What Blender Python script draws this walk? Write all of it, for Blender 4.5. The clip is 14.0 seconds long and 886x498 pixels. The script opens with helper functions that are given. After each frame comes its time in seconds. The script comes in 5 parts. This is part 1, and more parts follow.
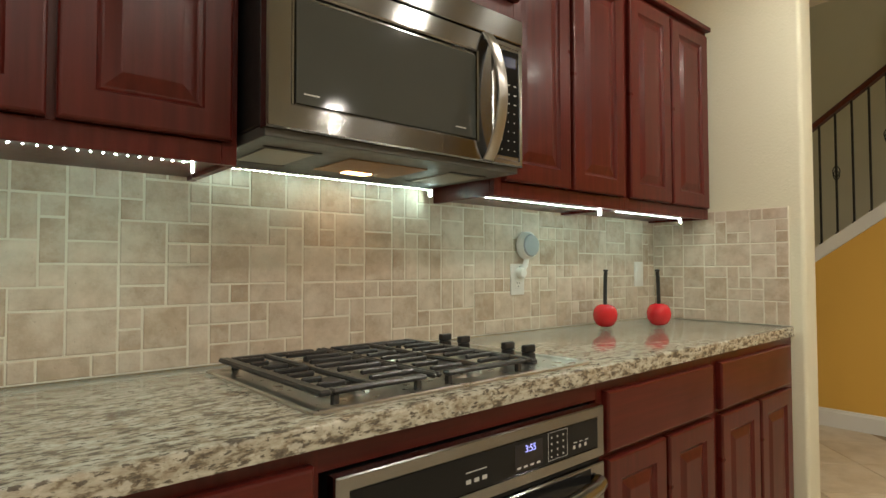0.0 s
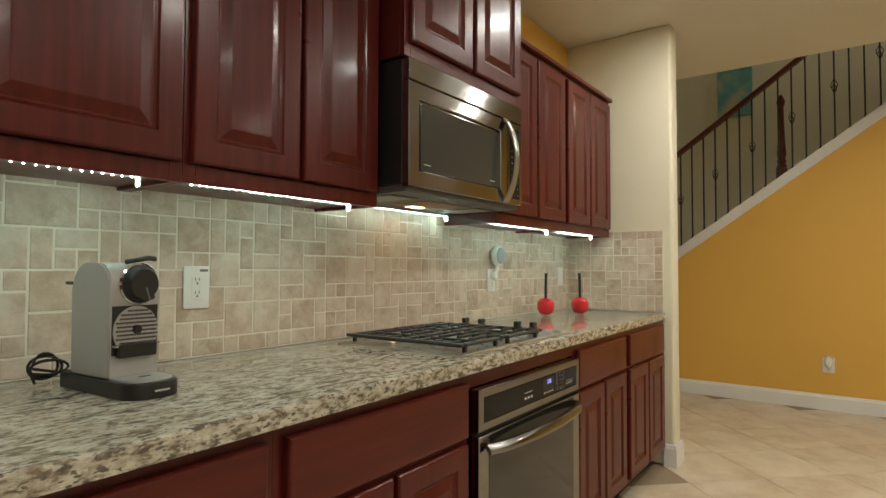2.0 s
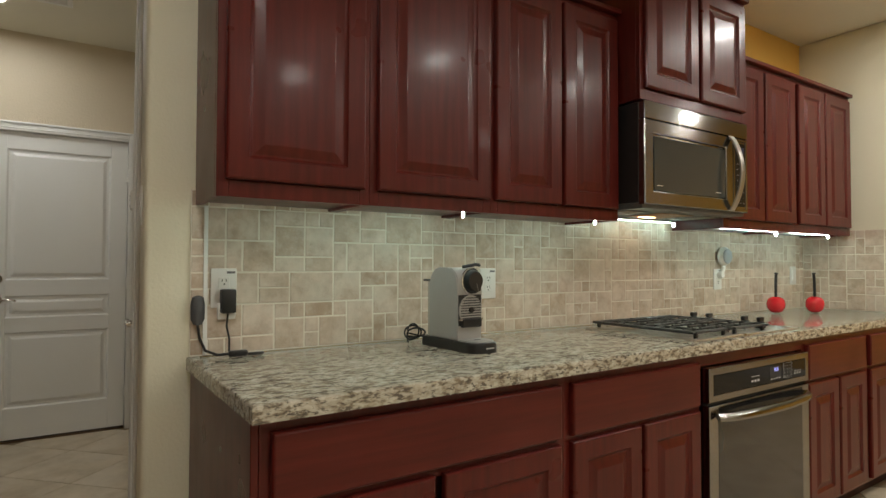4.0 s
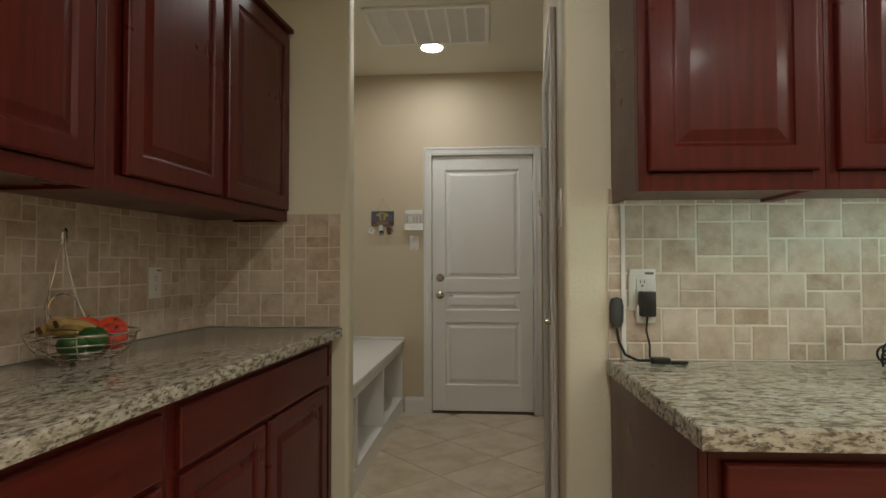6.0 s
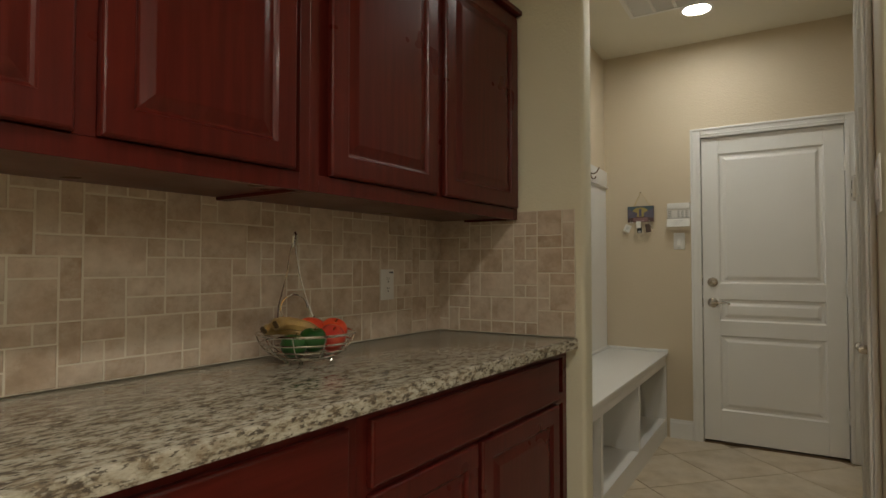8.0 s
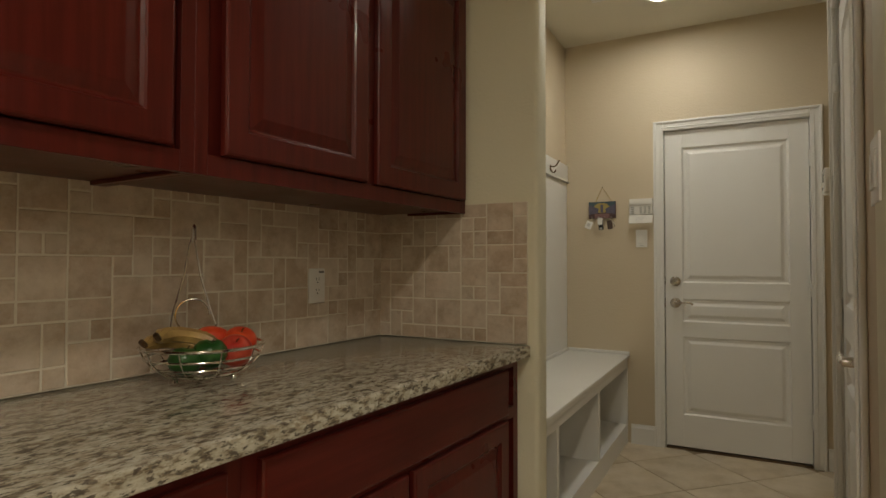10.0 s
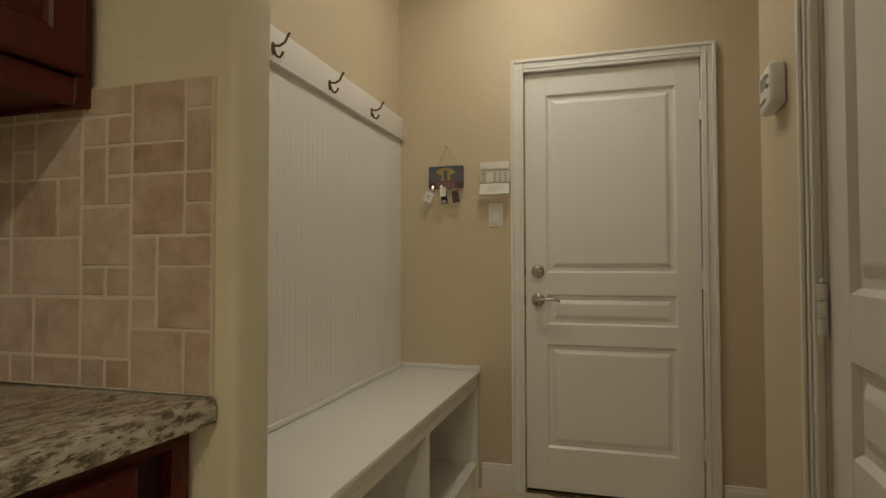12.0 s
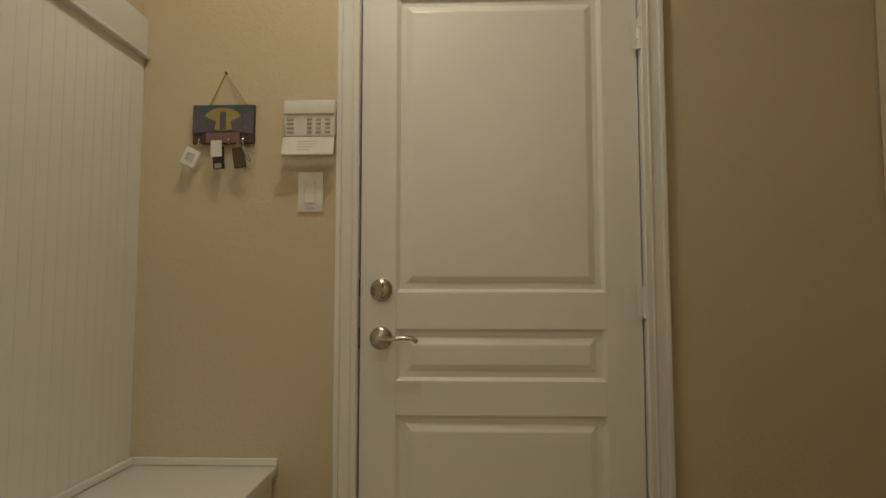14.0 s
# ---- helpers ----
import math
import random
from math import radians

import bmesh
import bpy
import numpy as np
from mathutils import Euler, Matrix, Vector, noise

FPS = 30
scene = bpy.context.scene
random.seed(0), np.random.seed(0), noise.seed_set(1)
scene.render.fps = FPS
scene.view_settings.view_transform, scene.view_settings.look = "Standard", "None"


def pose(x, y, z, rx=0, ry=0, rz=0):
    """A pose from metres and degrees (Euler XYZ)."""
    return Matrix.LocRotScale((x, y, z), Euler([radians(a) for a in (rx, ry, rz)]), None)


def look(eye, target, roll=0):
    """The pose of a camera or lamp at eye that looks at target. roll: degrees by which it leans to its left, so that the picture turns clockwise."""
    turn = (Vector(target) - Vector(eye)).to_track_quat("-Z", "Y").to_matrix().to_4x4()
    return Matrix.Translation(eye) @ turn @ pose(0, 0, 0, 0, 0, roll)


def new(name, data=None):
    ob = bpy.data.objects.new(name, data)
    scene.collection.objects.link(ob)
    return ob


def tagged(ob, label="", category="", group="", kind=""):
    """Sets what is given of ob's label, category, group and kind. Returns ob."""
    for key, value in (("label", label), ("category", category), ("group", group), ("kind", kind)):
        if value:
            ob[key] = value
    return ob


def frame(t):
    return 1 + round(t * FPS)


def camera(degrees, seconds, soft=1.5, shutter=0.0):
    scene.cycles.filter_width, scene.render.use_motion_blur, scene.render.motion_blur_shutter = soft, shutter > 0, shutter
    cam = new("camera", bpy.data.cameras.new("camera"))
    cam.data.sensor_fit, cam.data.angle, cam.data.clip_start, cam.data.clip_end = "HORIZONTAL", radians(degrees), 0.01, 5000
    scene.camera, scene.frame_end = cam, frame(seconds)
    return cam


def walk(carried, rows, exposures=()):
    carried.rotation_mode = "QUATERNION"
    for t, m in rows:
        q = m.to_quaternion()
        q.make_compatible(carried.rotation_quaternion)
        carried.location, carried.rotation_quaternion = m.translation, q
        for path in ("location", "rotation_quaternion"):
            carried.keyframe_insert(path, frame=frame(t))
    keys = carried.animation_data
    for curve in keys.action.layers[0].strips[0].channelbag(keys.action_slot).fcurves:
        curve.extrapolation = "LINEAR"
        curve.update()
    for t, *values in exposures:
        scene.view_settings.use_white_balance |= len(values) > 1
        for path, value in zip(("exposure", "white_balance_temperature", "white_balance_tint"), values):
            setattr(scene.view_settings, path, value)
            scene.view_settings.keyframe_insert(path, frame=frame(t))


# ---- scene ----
cam = camera(75.7, 14.0)
PATH = [
    (0, (-0.052, -0.052, 1.161), (1.224, 1.487, 1.226), -0.1),
    (0.5, (-0.211, -0.044, 1.158), (1.134, 1.435, 1.222), 0.1),
    (1, (-0.429, -0.067, 1.17), (1.039, 1.29, 1.23), 0.3),
    (1.5, (-0.716, -0.103, 1.181), (0.835, 1.158, 1.248), 0.2),
    (2, (-0.996, -0.144, 1.177), (0.606, 1.052, 1.245), 0.2),
    (2.2, (-1.099, -0.173, 1.17), (0.507, 1.017, 1.238), 0.1),
    (4.3, (-1.519, -0.467, 1.201), (-0.653, 1.335, 1.255), -0.0),
    (4.5, (-1.521, -0.469, 1.196), (-0.812, 1.4, 1.253), -0.1),
    (5, (-1.545, -0.45, 1.196), (-1.171, 1.514, 1.251), -0.1),
    (5.5, (-1.56, -0.41, 1.195), (-1.44, 1.585, 1.251), -0.1),
    (6, (-1.582, -0.303, 1.197), (-1.738, 1.69, 1.252), -0.1),
    (6.5, (-1.56, -0.166, 1.199), (-2.004, 1.783, 1.258), -0.1),
    (7, (-1.525, -0.049, 1.204), (-2.258, 1.811, 1.263), -0.1),
    (7.5, (-1.508, 0.007, 1.203), (-2.467, 1.761, 1.264), -0.0),
    (7.7, (-1.51, 0.012, 1.201), (-2.544, 1.723, 1.265), -0.1),
    (9.8, (-1.55, 0.245, 1.222), (-2.597, 1.949, 1.265), 0.1),
    (10, (-1.554, 0.292, 1.208), (-2.494, 2.056, 1.257), 0.1),
    (10.5, (-1.58, 0.56, 1.187), (-2.337, 2.411, 1.238), -0.0),
    (11, (-1.609, 0.854, 1.168), (-2.263, 2.744, 1.22), -0.1),
    (11.5, (-1.641, 1.185, 1.147), (-2.213, 3.101, 1.201), -0.2),
    (12, (-1.643, 1.463, 1.124), (-2.193, 3.385, 1.179), -0.1),
    (12.5, (-1.678, 1.752, 1.118), (-2.216, 3.678, 1.182), -0.1),
    (13, (-1.7, 2.067, 1.113), (-2.216, 3.997, 1.197), -0.1),
    (13.5, (-1.729, 2.368, 1.107), (-2.1, 4.331, 1.212), -0.1),
    (14, (-1.731, 2.666, 1.096), (-1.802, 4.66, 1.231), -0.0),
]
EXPOSURES = [(0.0, 0.0, 5950, 6), (2.2, 0.0, 5850, 6), (5.0, 0.0, 5750, 8), (7.5, 0.0, 6000, 7), (10.5, 0.0, 6500, 7), (12.5, 0.0, 7100, 7), (14.0, 0.0, 7300, 6)]
walk(cam, [(t, look(eye, target, roll)) for t, eye, target, roll in PATH], EXPOSURES)

# ---- light ----
CAN_POWER, HALL_POWER, LED_POWER = 240.0, 125.0, 640.0
# the last one is added, only to brighten the wall by the hall opening
KITCHEN_CANS = [(0.70, -0.76), (2.02, -0.62), (1.95, 0.44), (-0.05, -1.65), (2.66, -2.62), (3.3, -0.6), (-1.42, -0.05), (-1.5, -1.65)]
world = bpy.data.worlds.new("world")
scene.world = world
world.use_nodes = True
world.node_tree.nodes["Background"].inputs[0].default_value = (0.75, 0.85, 1.0, 1)
world.node_tree.nodes["Background"].inputs[1].default_value = 0.02


# ---- materials ----
def material(name, rough=0.5, metal=0.0, coat=0.0):
    m = bpy.data.materials.new(name)
    m.use_nodes = True
    b = m.node_tree.nodes["Principled BSDF"]
    b.inputs["Roughness"].default_value = rough
    b.inputs["Metallic"].default_value = metal
    b.inputs["Coat Weight"].default_value = coat
    b.inputs["Coat Roughness"].default_value = 0.12
    return m, m.node_tree, b


def node(tree, kind, links=(), **values):
    n = tree.nodes.new(kind)
    for key, value in values.items():
        if key in ("operation", "blend_type", "data_type", "feature", "noise_dimensions", "wave_type", "bands_direction"):
            if key == "operation":
                n.operation = value
            elif key == "blend_type":
                n.blend_type = value
            elif key == "data_type":
                n.data_type = value
            elif key == "feature":
                n.feature = value
        else:
            n.inputs[key.replace("_", " ")].default_value = value
    for source, target in links:
        tree.links.new(source, n.inputs[target])
    return n


def coords(tree, scale=(1, 1, 1), rot=(0, 0, 0)):
    tc = tree.nodes.new("ShaderNodeTexCoord")
    mp = tree.nodes.new("ShaderNodeMapping")
    mp.inputs["Scale"].default_value = scale
    mp.inputs["Rotation"].default_value = rot
    tree.links.new(tc.outputs["Object"], mp.inputs["Vector"])
    return mp.outputs[0]


def ramp(tree, fac, stops):
    r = tree.nodes.new("ShaderNodeValToRGB")
    e = r.color_ramp.elements
    while len(e) < len(stops):
        e.new(0.5)
    for el, (p, c) in zip(e, stops):
        el.position, el.color = p, (*c, 1)
    tree.links.new(fac, r.inputs[0])
    return r.outputs[0]


def bump(tree, b, height, strength=0.1, distance=0.002):
    n = tree.nodes.new("ShaderNodeBump")
    n.inputs["Strength"].default_value, n.inputs["Distance"].default_value = strength, distance
    tree.links.new(height, n.inputs["Height"])
    tree.links.new(n.outputs[0], b.inputs["Normal"])


def mix(tree, fac, a, b, mode="MIX"):
    n = tree.nodes.new("ShaderNodeMix")
    n.data_type, n.blend_type = "RGBA", mode
    for value, slot in ((fac, 0), (a, 6), (b, 7)):
        if isinstance(value, (int, float)):
            n.inputs[slot].default_value = value
        elif isinstance(value, tuple):
            n.inputs[slot].default_value = (*value, 1)
        else:
            tree.links.new(value, n.inputs[slot])
    return n.outputs[2]


def noise_fac(tree, vec, scale, detail=4.0, rough=0.55):
    n = tree.nodes.new("ShaderNodeTexNoise")
    n.inputs["Scale"].default_value, n.inputs["Detail"].default_value, n.inputs["Roughness"].default_value = scale, detail, rough
    tree.links.new(vec, n.inputs["Vector"])
    return n.outputs[0]


def wood(name, dark, light, rough=0.29, coat=0.08, along="z"):
    """Stained wood under satin lacquer, its grain running along one axis."""
    m, t, b = material(name, rough, 0, coat)
    stretch = {"z": (26, 26, 1.6), "x": (1.6, 26, 26), "y": (26, 1.6, 26)}[along]
    grain = noise_fac(t, coords(t, stretch), 1.6, 6, 0.6)
    cloud = noise_fac(t, coords(t), 3.5, 3)
    info = t.nodes.new("ShaderNodeObjectInfo")
    c = ramp(t, grain, [(0.3, dark), (0.75, light)])
    c = mix(t, cloud, c, mix(t, 1.0, c, (0.72, 0.66, 0.66), "MULTIPLY"))
    c = mix(t, 0.35, c, mix(t, info.outputs["Random"], mix(t, 1.0, c, (0.75, 0.7, 0.7), "MULTIPLY"), c))
    t.links.new(c, b.inputs["Base Color"])
    r = ramp(t, cloud, [(0.2, (rough - 0.06,) * 3), (0.8, (rough + 0.1,) * 3)])
    t.links.new(r, b.inputs["Roughness"])
    bump(t, b, grain, 0.05, 0.001)
    b.inputs["Specular IOR Level"].default_value = 0.27
    return m


def paint(name, colour, rough=0.6, texture=0.25, scale=130.0):
    """Wall paint over rolled or sprayed plaster."""
    m, t, b = material(name, rough)
    v = coords(t)
    fine, wide = noise_fac(t, v, scale, 3), noise_fac(t, v, 1.3, 3)
    c = mix(t, wide, tuple(0.93 * k for k in colour), tuple(min(1, 1.05 * k) for k in colour))
    t.links.new(c, b.inputs["Base Color"])
    bump(t, b, fine, texture, 0.004)
    return m


def granite(name):
    """Cream and grey-brown granite with long dark flecks."""
    m, t, b = material(name, 0.1, 0, 0.0)
    v = coords(t, (1, 1, 1))
    big = noise_fac(t, coords(t, (0.62, 1.35, 1.7), (0, 0, 0.5)), 42, 5, 0.62)
    fleck = noise_fac(t, coords(t, (0.6, 1.5, 1.6), (0, 0, 0.3)), 88, 4, 0.62)
    tiny = noise_fac(t, v, 210, 2)
    c = ramp(t, big, [(0.36, (0.055, 0.042, 0.030)), (0.43, (0.20, 0.16, 0.105)), (0.48, (0.405, 0.37, 0.285)), (0.62, (0.575, 0.55, 0.455))])
    dark = ramp(t, fleck, [(0.40, (0.95, 0.95, 0.95)), (0.45, (0, 0, 0))])
    c = mix(t, dark, c, (0.045, 0.034, 0.026))
    rust = ramp(t, noise_fac(t, v, 30, 4), [(0.55, (0, 0, 0)), (0.66, (0.5, 0.5, 0.5))])
    c = mix(t, rust, c, (0.28, 0.21, 0.13))
    pale = ramp(t, noise_fac(t, coords(t, (0.7, 1.3, 1), (0, 0, 0.4)), 60, 3), [(0.58, (0, 0, 0)), (0.66, (0.7, 0.7, 0.7))])
    c = mix(t, pale, c, (0.68, 0.66, 0.56))
    c = mix(t, 0.18, c, mix(t, tiny, (0.12, 0.09, 0.07), (0.68, 0.64, 0.53)))
    t.links.new(c, b.inputs["Base Color"])
    bump(t, b, fleck, 0.03, 0.0005)
    return m


def stone_tile(name, palette, rough=0.55, scale=16.0, pits=0.35):
    """Tumbled stone; every piece takes its own tone from the palette."""
    m, t, b = material(name, rough)
    info = t.nodes.new("ShaderNodeObjectInfo")
    tone = ramp(t, info.outputs["Random"], [(i / max(1, len(palette) - 1), c) for i, c in enumerate(palette)])
    shift = node(t, "ShaderNodeVectorMath", operation="ADD")
    tc = t.nodes.new("ShaderNodeTexCoord")
    t.links.new(tc.outputs["Object"], shift.inputs[0])
    scaled = node(t, "ShaderNodeVectorMath", operation="SCALE")
    t.links.new(info.outputs["Location"], scaled.inputs[0])
    scaled.inputs["Scale"].default_value = 7.3
    t.links.new(scaled.outputs[0], shift.inputs[1])
    v = shift.outputs[0]
    cloud, fine = noise_fac(t, v, scale, 5, 0.6), noise_fac(t, v, scale * 9, 3)
    c = mix(t, ramp(t, cloud, [(0.3, (0, 0, 0)), (0.72, (1, 1, 1))]), mix(t, 1.0, tone, (0.72, 0.68, 0.61), "MULTIPLY"), mix(t, 1.0, tone, (1.1, 1.1, 1.1), "MULTIPLY"))
    veil = ramp(t, noise_fac(t, v, scale * 0.55, 7, 0.68), [(0.44, (0, 0, 0)), (0.58, (0.75, 0.75, 0.75))])
    c = mix(t, veil, c, mix(t, 0.5, c, (0.76, 0.70, 0.60)))
    pit = ramp(t, fine, [(0.24, (1, 1, 1)), (0.33, (0, 0, 0))])
    c = mix(t, mix(t, 1.0, pit, (pits,) * 3, "MULTIPLY"), c, (0.22, 0.16, 0.1))
    t.links.new(c, b.inputs["Base Color"])
    bump(t, b, fine, 0.25, 0.002)
    return m


def plain(name, colour, rough=0.4, metal=0.0, wear=0.06, scale=30.0, coat=0.0):
    """Plastic, enamel or bare metal, with faint uneven colour and gloss."""
    m, t, b = material(name, rough, metal, coat)
    n = noise_fac(t, coords(t), scale, 4)
    t.links.new(mix(t, n, tuple(max(0, k * (1 - wear)) for k in colour), tuple(min(1, k * (1 + wear)) for k in colour)), b.inputs["Base Color"])
    t.links.new(ramp(t, n, [(0.2, (max(0.02, rough * 0.8),) * 3), (0.8, (min(1, rough * 1.2),) * 3)]), b.inputs["Roughness"])
    return m


def brushed(name, colour, rough=0.34, along="x"):
    """Brushed steel: fine streaks along one axis spread its highlights."""
    m, t, b = material(name, rough, 1.0)
    s = {"x": (1.5, 2400, 2400), "z": (2400, 2400, 1.5)}[along]
    n = noise_fac(t, coords(t, s), 1.0, 3)
    t.links.new(mix(t, n, tuple(0.97 * k for k in colour), colour), b.inputs["Base Color"])
    t.links.new(ramp(t, n, [(0.2, (rough * 0.96,) * 3), (0.8, (rough * 1.04,) * 3)]), b.inputs["Roughness"])
    b.inputs["Anisotropic"].default_value = 0.9
    b.inputs["Anisotropic Rotation"].default_value = 0.25 if along == "x" else 0.0
    return m


def glow(name, colour, strength):
    m = bpy.data.materials.new(name)
    m.use_nodes = True
    b = m.node_tree.nodes["Principled BSDF"]
    b.inputs["Base Color"].default_value = (0.8, 0.8, 0.8, 1)
    b.inputs["Emission Color"].default_value = (*colour, 1)
    b.inputs["Emission Strength"].default_value = strength
    return m


CHERRY = wood("cherry_wood", (0.080, 0.0095, 0.0068), (0.138, 0.0188, 0.0125))
CHERRY_X = wood("cherry_wood_level", (0.080, 0.0095, 0.0068), (0.138, 0.0188, 0.0125), along="x")
# darker copy of the cherry: shade of gaps and toe kick as colour
CHERRY_SHADE = wood("cherry_shadow_gap", (0.03, 0.007, 0.005), (0.05, 0.011, 0.008), rough=0.55, coat=0)
RAIL_WOOD = wood("rail_wood", (0.10, 0.022, 0.012), (0.18, 0.04, 0.022))
CREAM = paint("cream_wall_paint", (0.76, 0.725, 0.565), texture=0.35, scale=95.0)
TAN = paint("tan_wall_paint", (0.62, 0.53, 0.385), texture=0.4, scale=95.0)
GOLD = paint("golden_yellow_paint", (0.74, 0.44, 0.078))
CEILING = paint("ceiling_paint", (0.76, 0.73, 0.62), 0.75, 0.35, 90)
WHITE = paint("white_trim_paint", (0.79, 0.785, 0.755), 0.35, 0.05, 60)
WHITE_DOOR = paint("white_door_paint", (0.79, 0.785, 0.755), 0.33, 0.05, 40)
GRANITE = granite("speckled_granite")
TRAVERTINE = stone_tile("travertine", [(0.55, 0.435, 0.335), (0.60, 0.49, 0.39), (0.64, 0.535, 0.435), (0.57, 0.46, 0.355), (0.47, 0.355, 0.255), (0.62, 0.51, 0.41), (0.52, 0.41, 0.305), (0.66, 0.55, 0.45)])
GROUT = paint("pale_grout", (0.74, 0.69, 0.58), 0.85, 0.3, 200)
FLOOR_TILE = stone_tile("floor_stone", [(0.58, 0.49, 0.36), (0.63, 0.54, 0.40), (0.60, 0.51, 0.37), (0.65, 0.56, 0.42)], 0.30, 5.0, 0.12)
FLOOR_GROUT = paint("floor_grout", (0.30, 0.23, 0.15), 0.85, 0.3, 200)
STEEL = brushed("brushed_steel", (0.285, 0.285, 0.28), 0.15)
TRAY_STEEL = plain("polished_tray_steel", (0.60, 0.57, 0.52), 0.30, 1.0, 0.06)
STEEL_V = brushed("brushed_steel_upright", (0.46, 0.445, 0.41), along="z")
CHROME = plain("chrome", (0.75, 0.74, 0.72), 0.12, 1.0, 0.03)
NICKEL = plain("satin_nickel", (0.50, 0.46, 0.41), 0.26, 1.0, 0.05)
BRONZE = plain("aged_bronze", (0.16, 0.11, 0.07), 0.35, 0.9, 0.2)
IRON = plain("black_iron", (0.020, 0.019, 0.018), 0.36, 0.0, 0.3, 60)
BLACK_GLASS = plain("black_glass", (0.014, 0.014, 0.014), 0.05, 0, 0.1, 3)
TINTED_GLASS = plain("tinted_door_glass", (0.062, 0.066, 0.060), 0.06, 0, 0.1, 3)
WINDOW_GLASS = plain("dark_oven_glass", (0.036, 0.035, 0.032), 0.08, 0, 0.1, 3)
BLACK_GLASS.node_tree.nodes["Principled BSDF"].inputs["Specular IOR Level"].default_value = 0.14
BLACK = plain("black_plastic", (0.015, 0.015, 0.015), 0.35, 0, 0.2)
GREY_PLASTIC = plain("silver_plastic", (0.42, 0.42, 0.41), 0.35, 0.3, 0.04)
WHITE_PLASTIC = plain("white_plastic", (0.78, 0.77, 0.73), 0.35, 0, 0.02)
GREY_CLOTH = plain("grey_fabric", (0.36, 0.38, 0.40), 0.9, 0, 0.12, 300)
RED_GLAZE = plain("red_glaze", (0.62, 0.012, 0.02), 0.09, 0, 0.04, 4, coat=0.6)
DARK_SLOT = plain("dark_slot", (0.02, 0.02, 0.02), 0.8, 0, 0.1)
BASE_GREY = plain("appliance_underside", (0.10, 0.098, 0.09), 0.5, 0.2, 0.15)
MESH_METAL = plain("grease_filter", (0.32, 0.30, 0.25), 0.7, 0.2, 0.3, 240)
PRINT = plain("pale_print", (0.55, 0.55, 0.53), 0.5)
PRINT_DARK = plain("dark_print", (0.16, 0.16, 0.16), 0.5)
PAPER = plain("paper", (0.72, 0.70, 0.62), 0.8, 0, 0.05)
DISPLAY = glow("blue_display_digits", (0.12, 0.18, 1.0), 1.1)
LED = glow("cool_white_diode", (0.75, 1.0, 0.83), LED_POWER)
CAN_GLOW = glow("warm_lamp_lens", (1.0, 0.875, 0.71), CAN_POWER)
HALL_GLOW = glow("hall_lamp_lens", (1.0, 0.92, 0.80), HALL_POWER)
HOOD_GLOW = glow("hood_lamp_lens", (1.0, 0.48, 0.18), 22.0)
# weaker glow for the added hall light
HALL_FILL_GLOW = glow("hall_fill_lens", (1.0, 0.92, 0.80), HALL_POWER * 0.52)
TAPE = plain("grey_tape", (0.16, 0.16, 0.15), 0.6)
LED_DIM = glow("dimmer_white_diode", (0.75, 1.0, 0.83), LED_POWER * 0.45)


# ---- mesh helpers ----
def box(bm, x0, x1, y0, y1, z0, z1, bevel=0.0, segments=1, m=None):
    made = bmesh.ops.create_cube(bm, size=1)["verts"]
    for v in made:
        v.co = Vector(((x0 + x1) / 2 + v.co.x * (x1 - x0), (y0 + y1) / 2 + v.co.y * (y1 - y0), (z0 + z1) / 2 + v.co.z * (z1 - z0)))
    if m is not None:
        for v in made:
            v.co = m @ v.co
    if bevel:
        edges = list({e for v in made for e in v.link_edges})
        bmesh.ops.bevel(bm, geom=edges, offset=bevel, segments=segments, affect="EDGES", profile=0.5)
    return bm


def boxed(x0, x1, y0, y1, z0, z1, bevel=0.0, segments=1, m=None):
    return box(bmesh.new(), x0, x1, y0, y1, z0, z1, bevel, segments, m)


def lathe(bm, profile, m=None, steps=24):
    """Turns (radius, height) pairs about z; closes ends that lie on the axis."""
    rings = []
    for r, z in profile:
        if r < 1e-6:
            rings.append([bm.verts.new((0, 0, z))])
        else:
            rings.append([bm.verts.new((r * math.cos(2 * math.pi * k / steps), r * math.sin(2 * math.pi * k / steps), z)) for k in range(steps)])
    for a, b in zip(rings, rings[1:]):
        for k in range(steps):
            n = (k + 1) % steps
            if len(a) == 1 and len(b) > 1:
                bm.faces.new((a[0], b[n], b[k]))
            elif len(b) == 1 and len(a) > 1:
                bm.faces.new((a[k], a[n], b[0]))
            elif len(a) > 1:
                bm.faces.new((a[k], a[n], b[n], b[k]))
    made = [v for ring in rings for v in ring]
    if m is not None:
        for v in made:
            v.co = m @ v.co
    return bm


def rod(bm, points, radius, sides=8, closed=False, flat=1.0):
    """A tube along points; flat squeezes it across."""
    pts = [Vector(p) for p in points]
    rings, side = [], None
    count = len(pts)
    for i, p in enumerate(pts):
        a = pts[i - 1] if i or closed else pts[0]
        b = pts[(i + 1) % count] if i + 1 < count or closed else pts[-1]
        d = (b - a).normalized()
        if side is None:
            side = d.orthogonal().normalized()
        side = (side - d * side.dot(d)).normalized()
        other = d.cross(side)
        rings.append([bm.verts.new(p + radius * (math.cos(2 * math.pi * k / sides) * side + flat * math.sin(2 * math.pi * k / sides) * other)) for k in range(sides)])
    pairs = list(zip(rings, rings[1:])) + ([(rings[-1], rings[0])] if closed else [])
    for a, b in pairs:
        for k in range(sides):
            bm.faces.new((a[k], a[(k + 1) % sides], b[(k + 1) % sides], b[k]))
    if not closed:
        bm.faces.new(rings[0][::-1])
        bm.faces.new(rings[-1])
    return bm


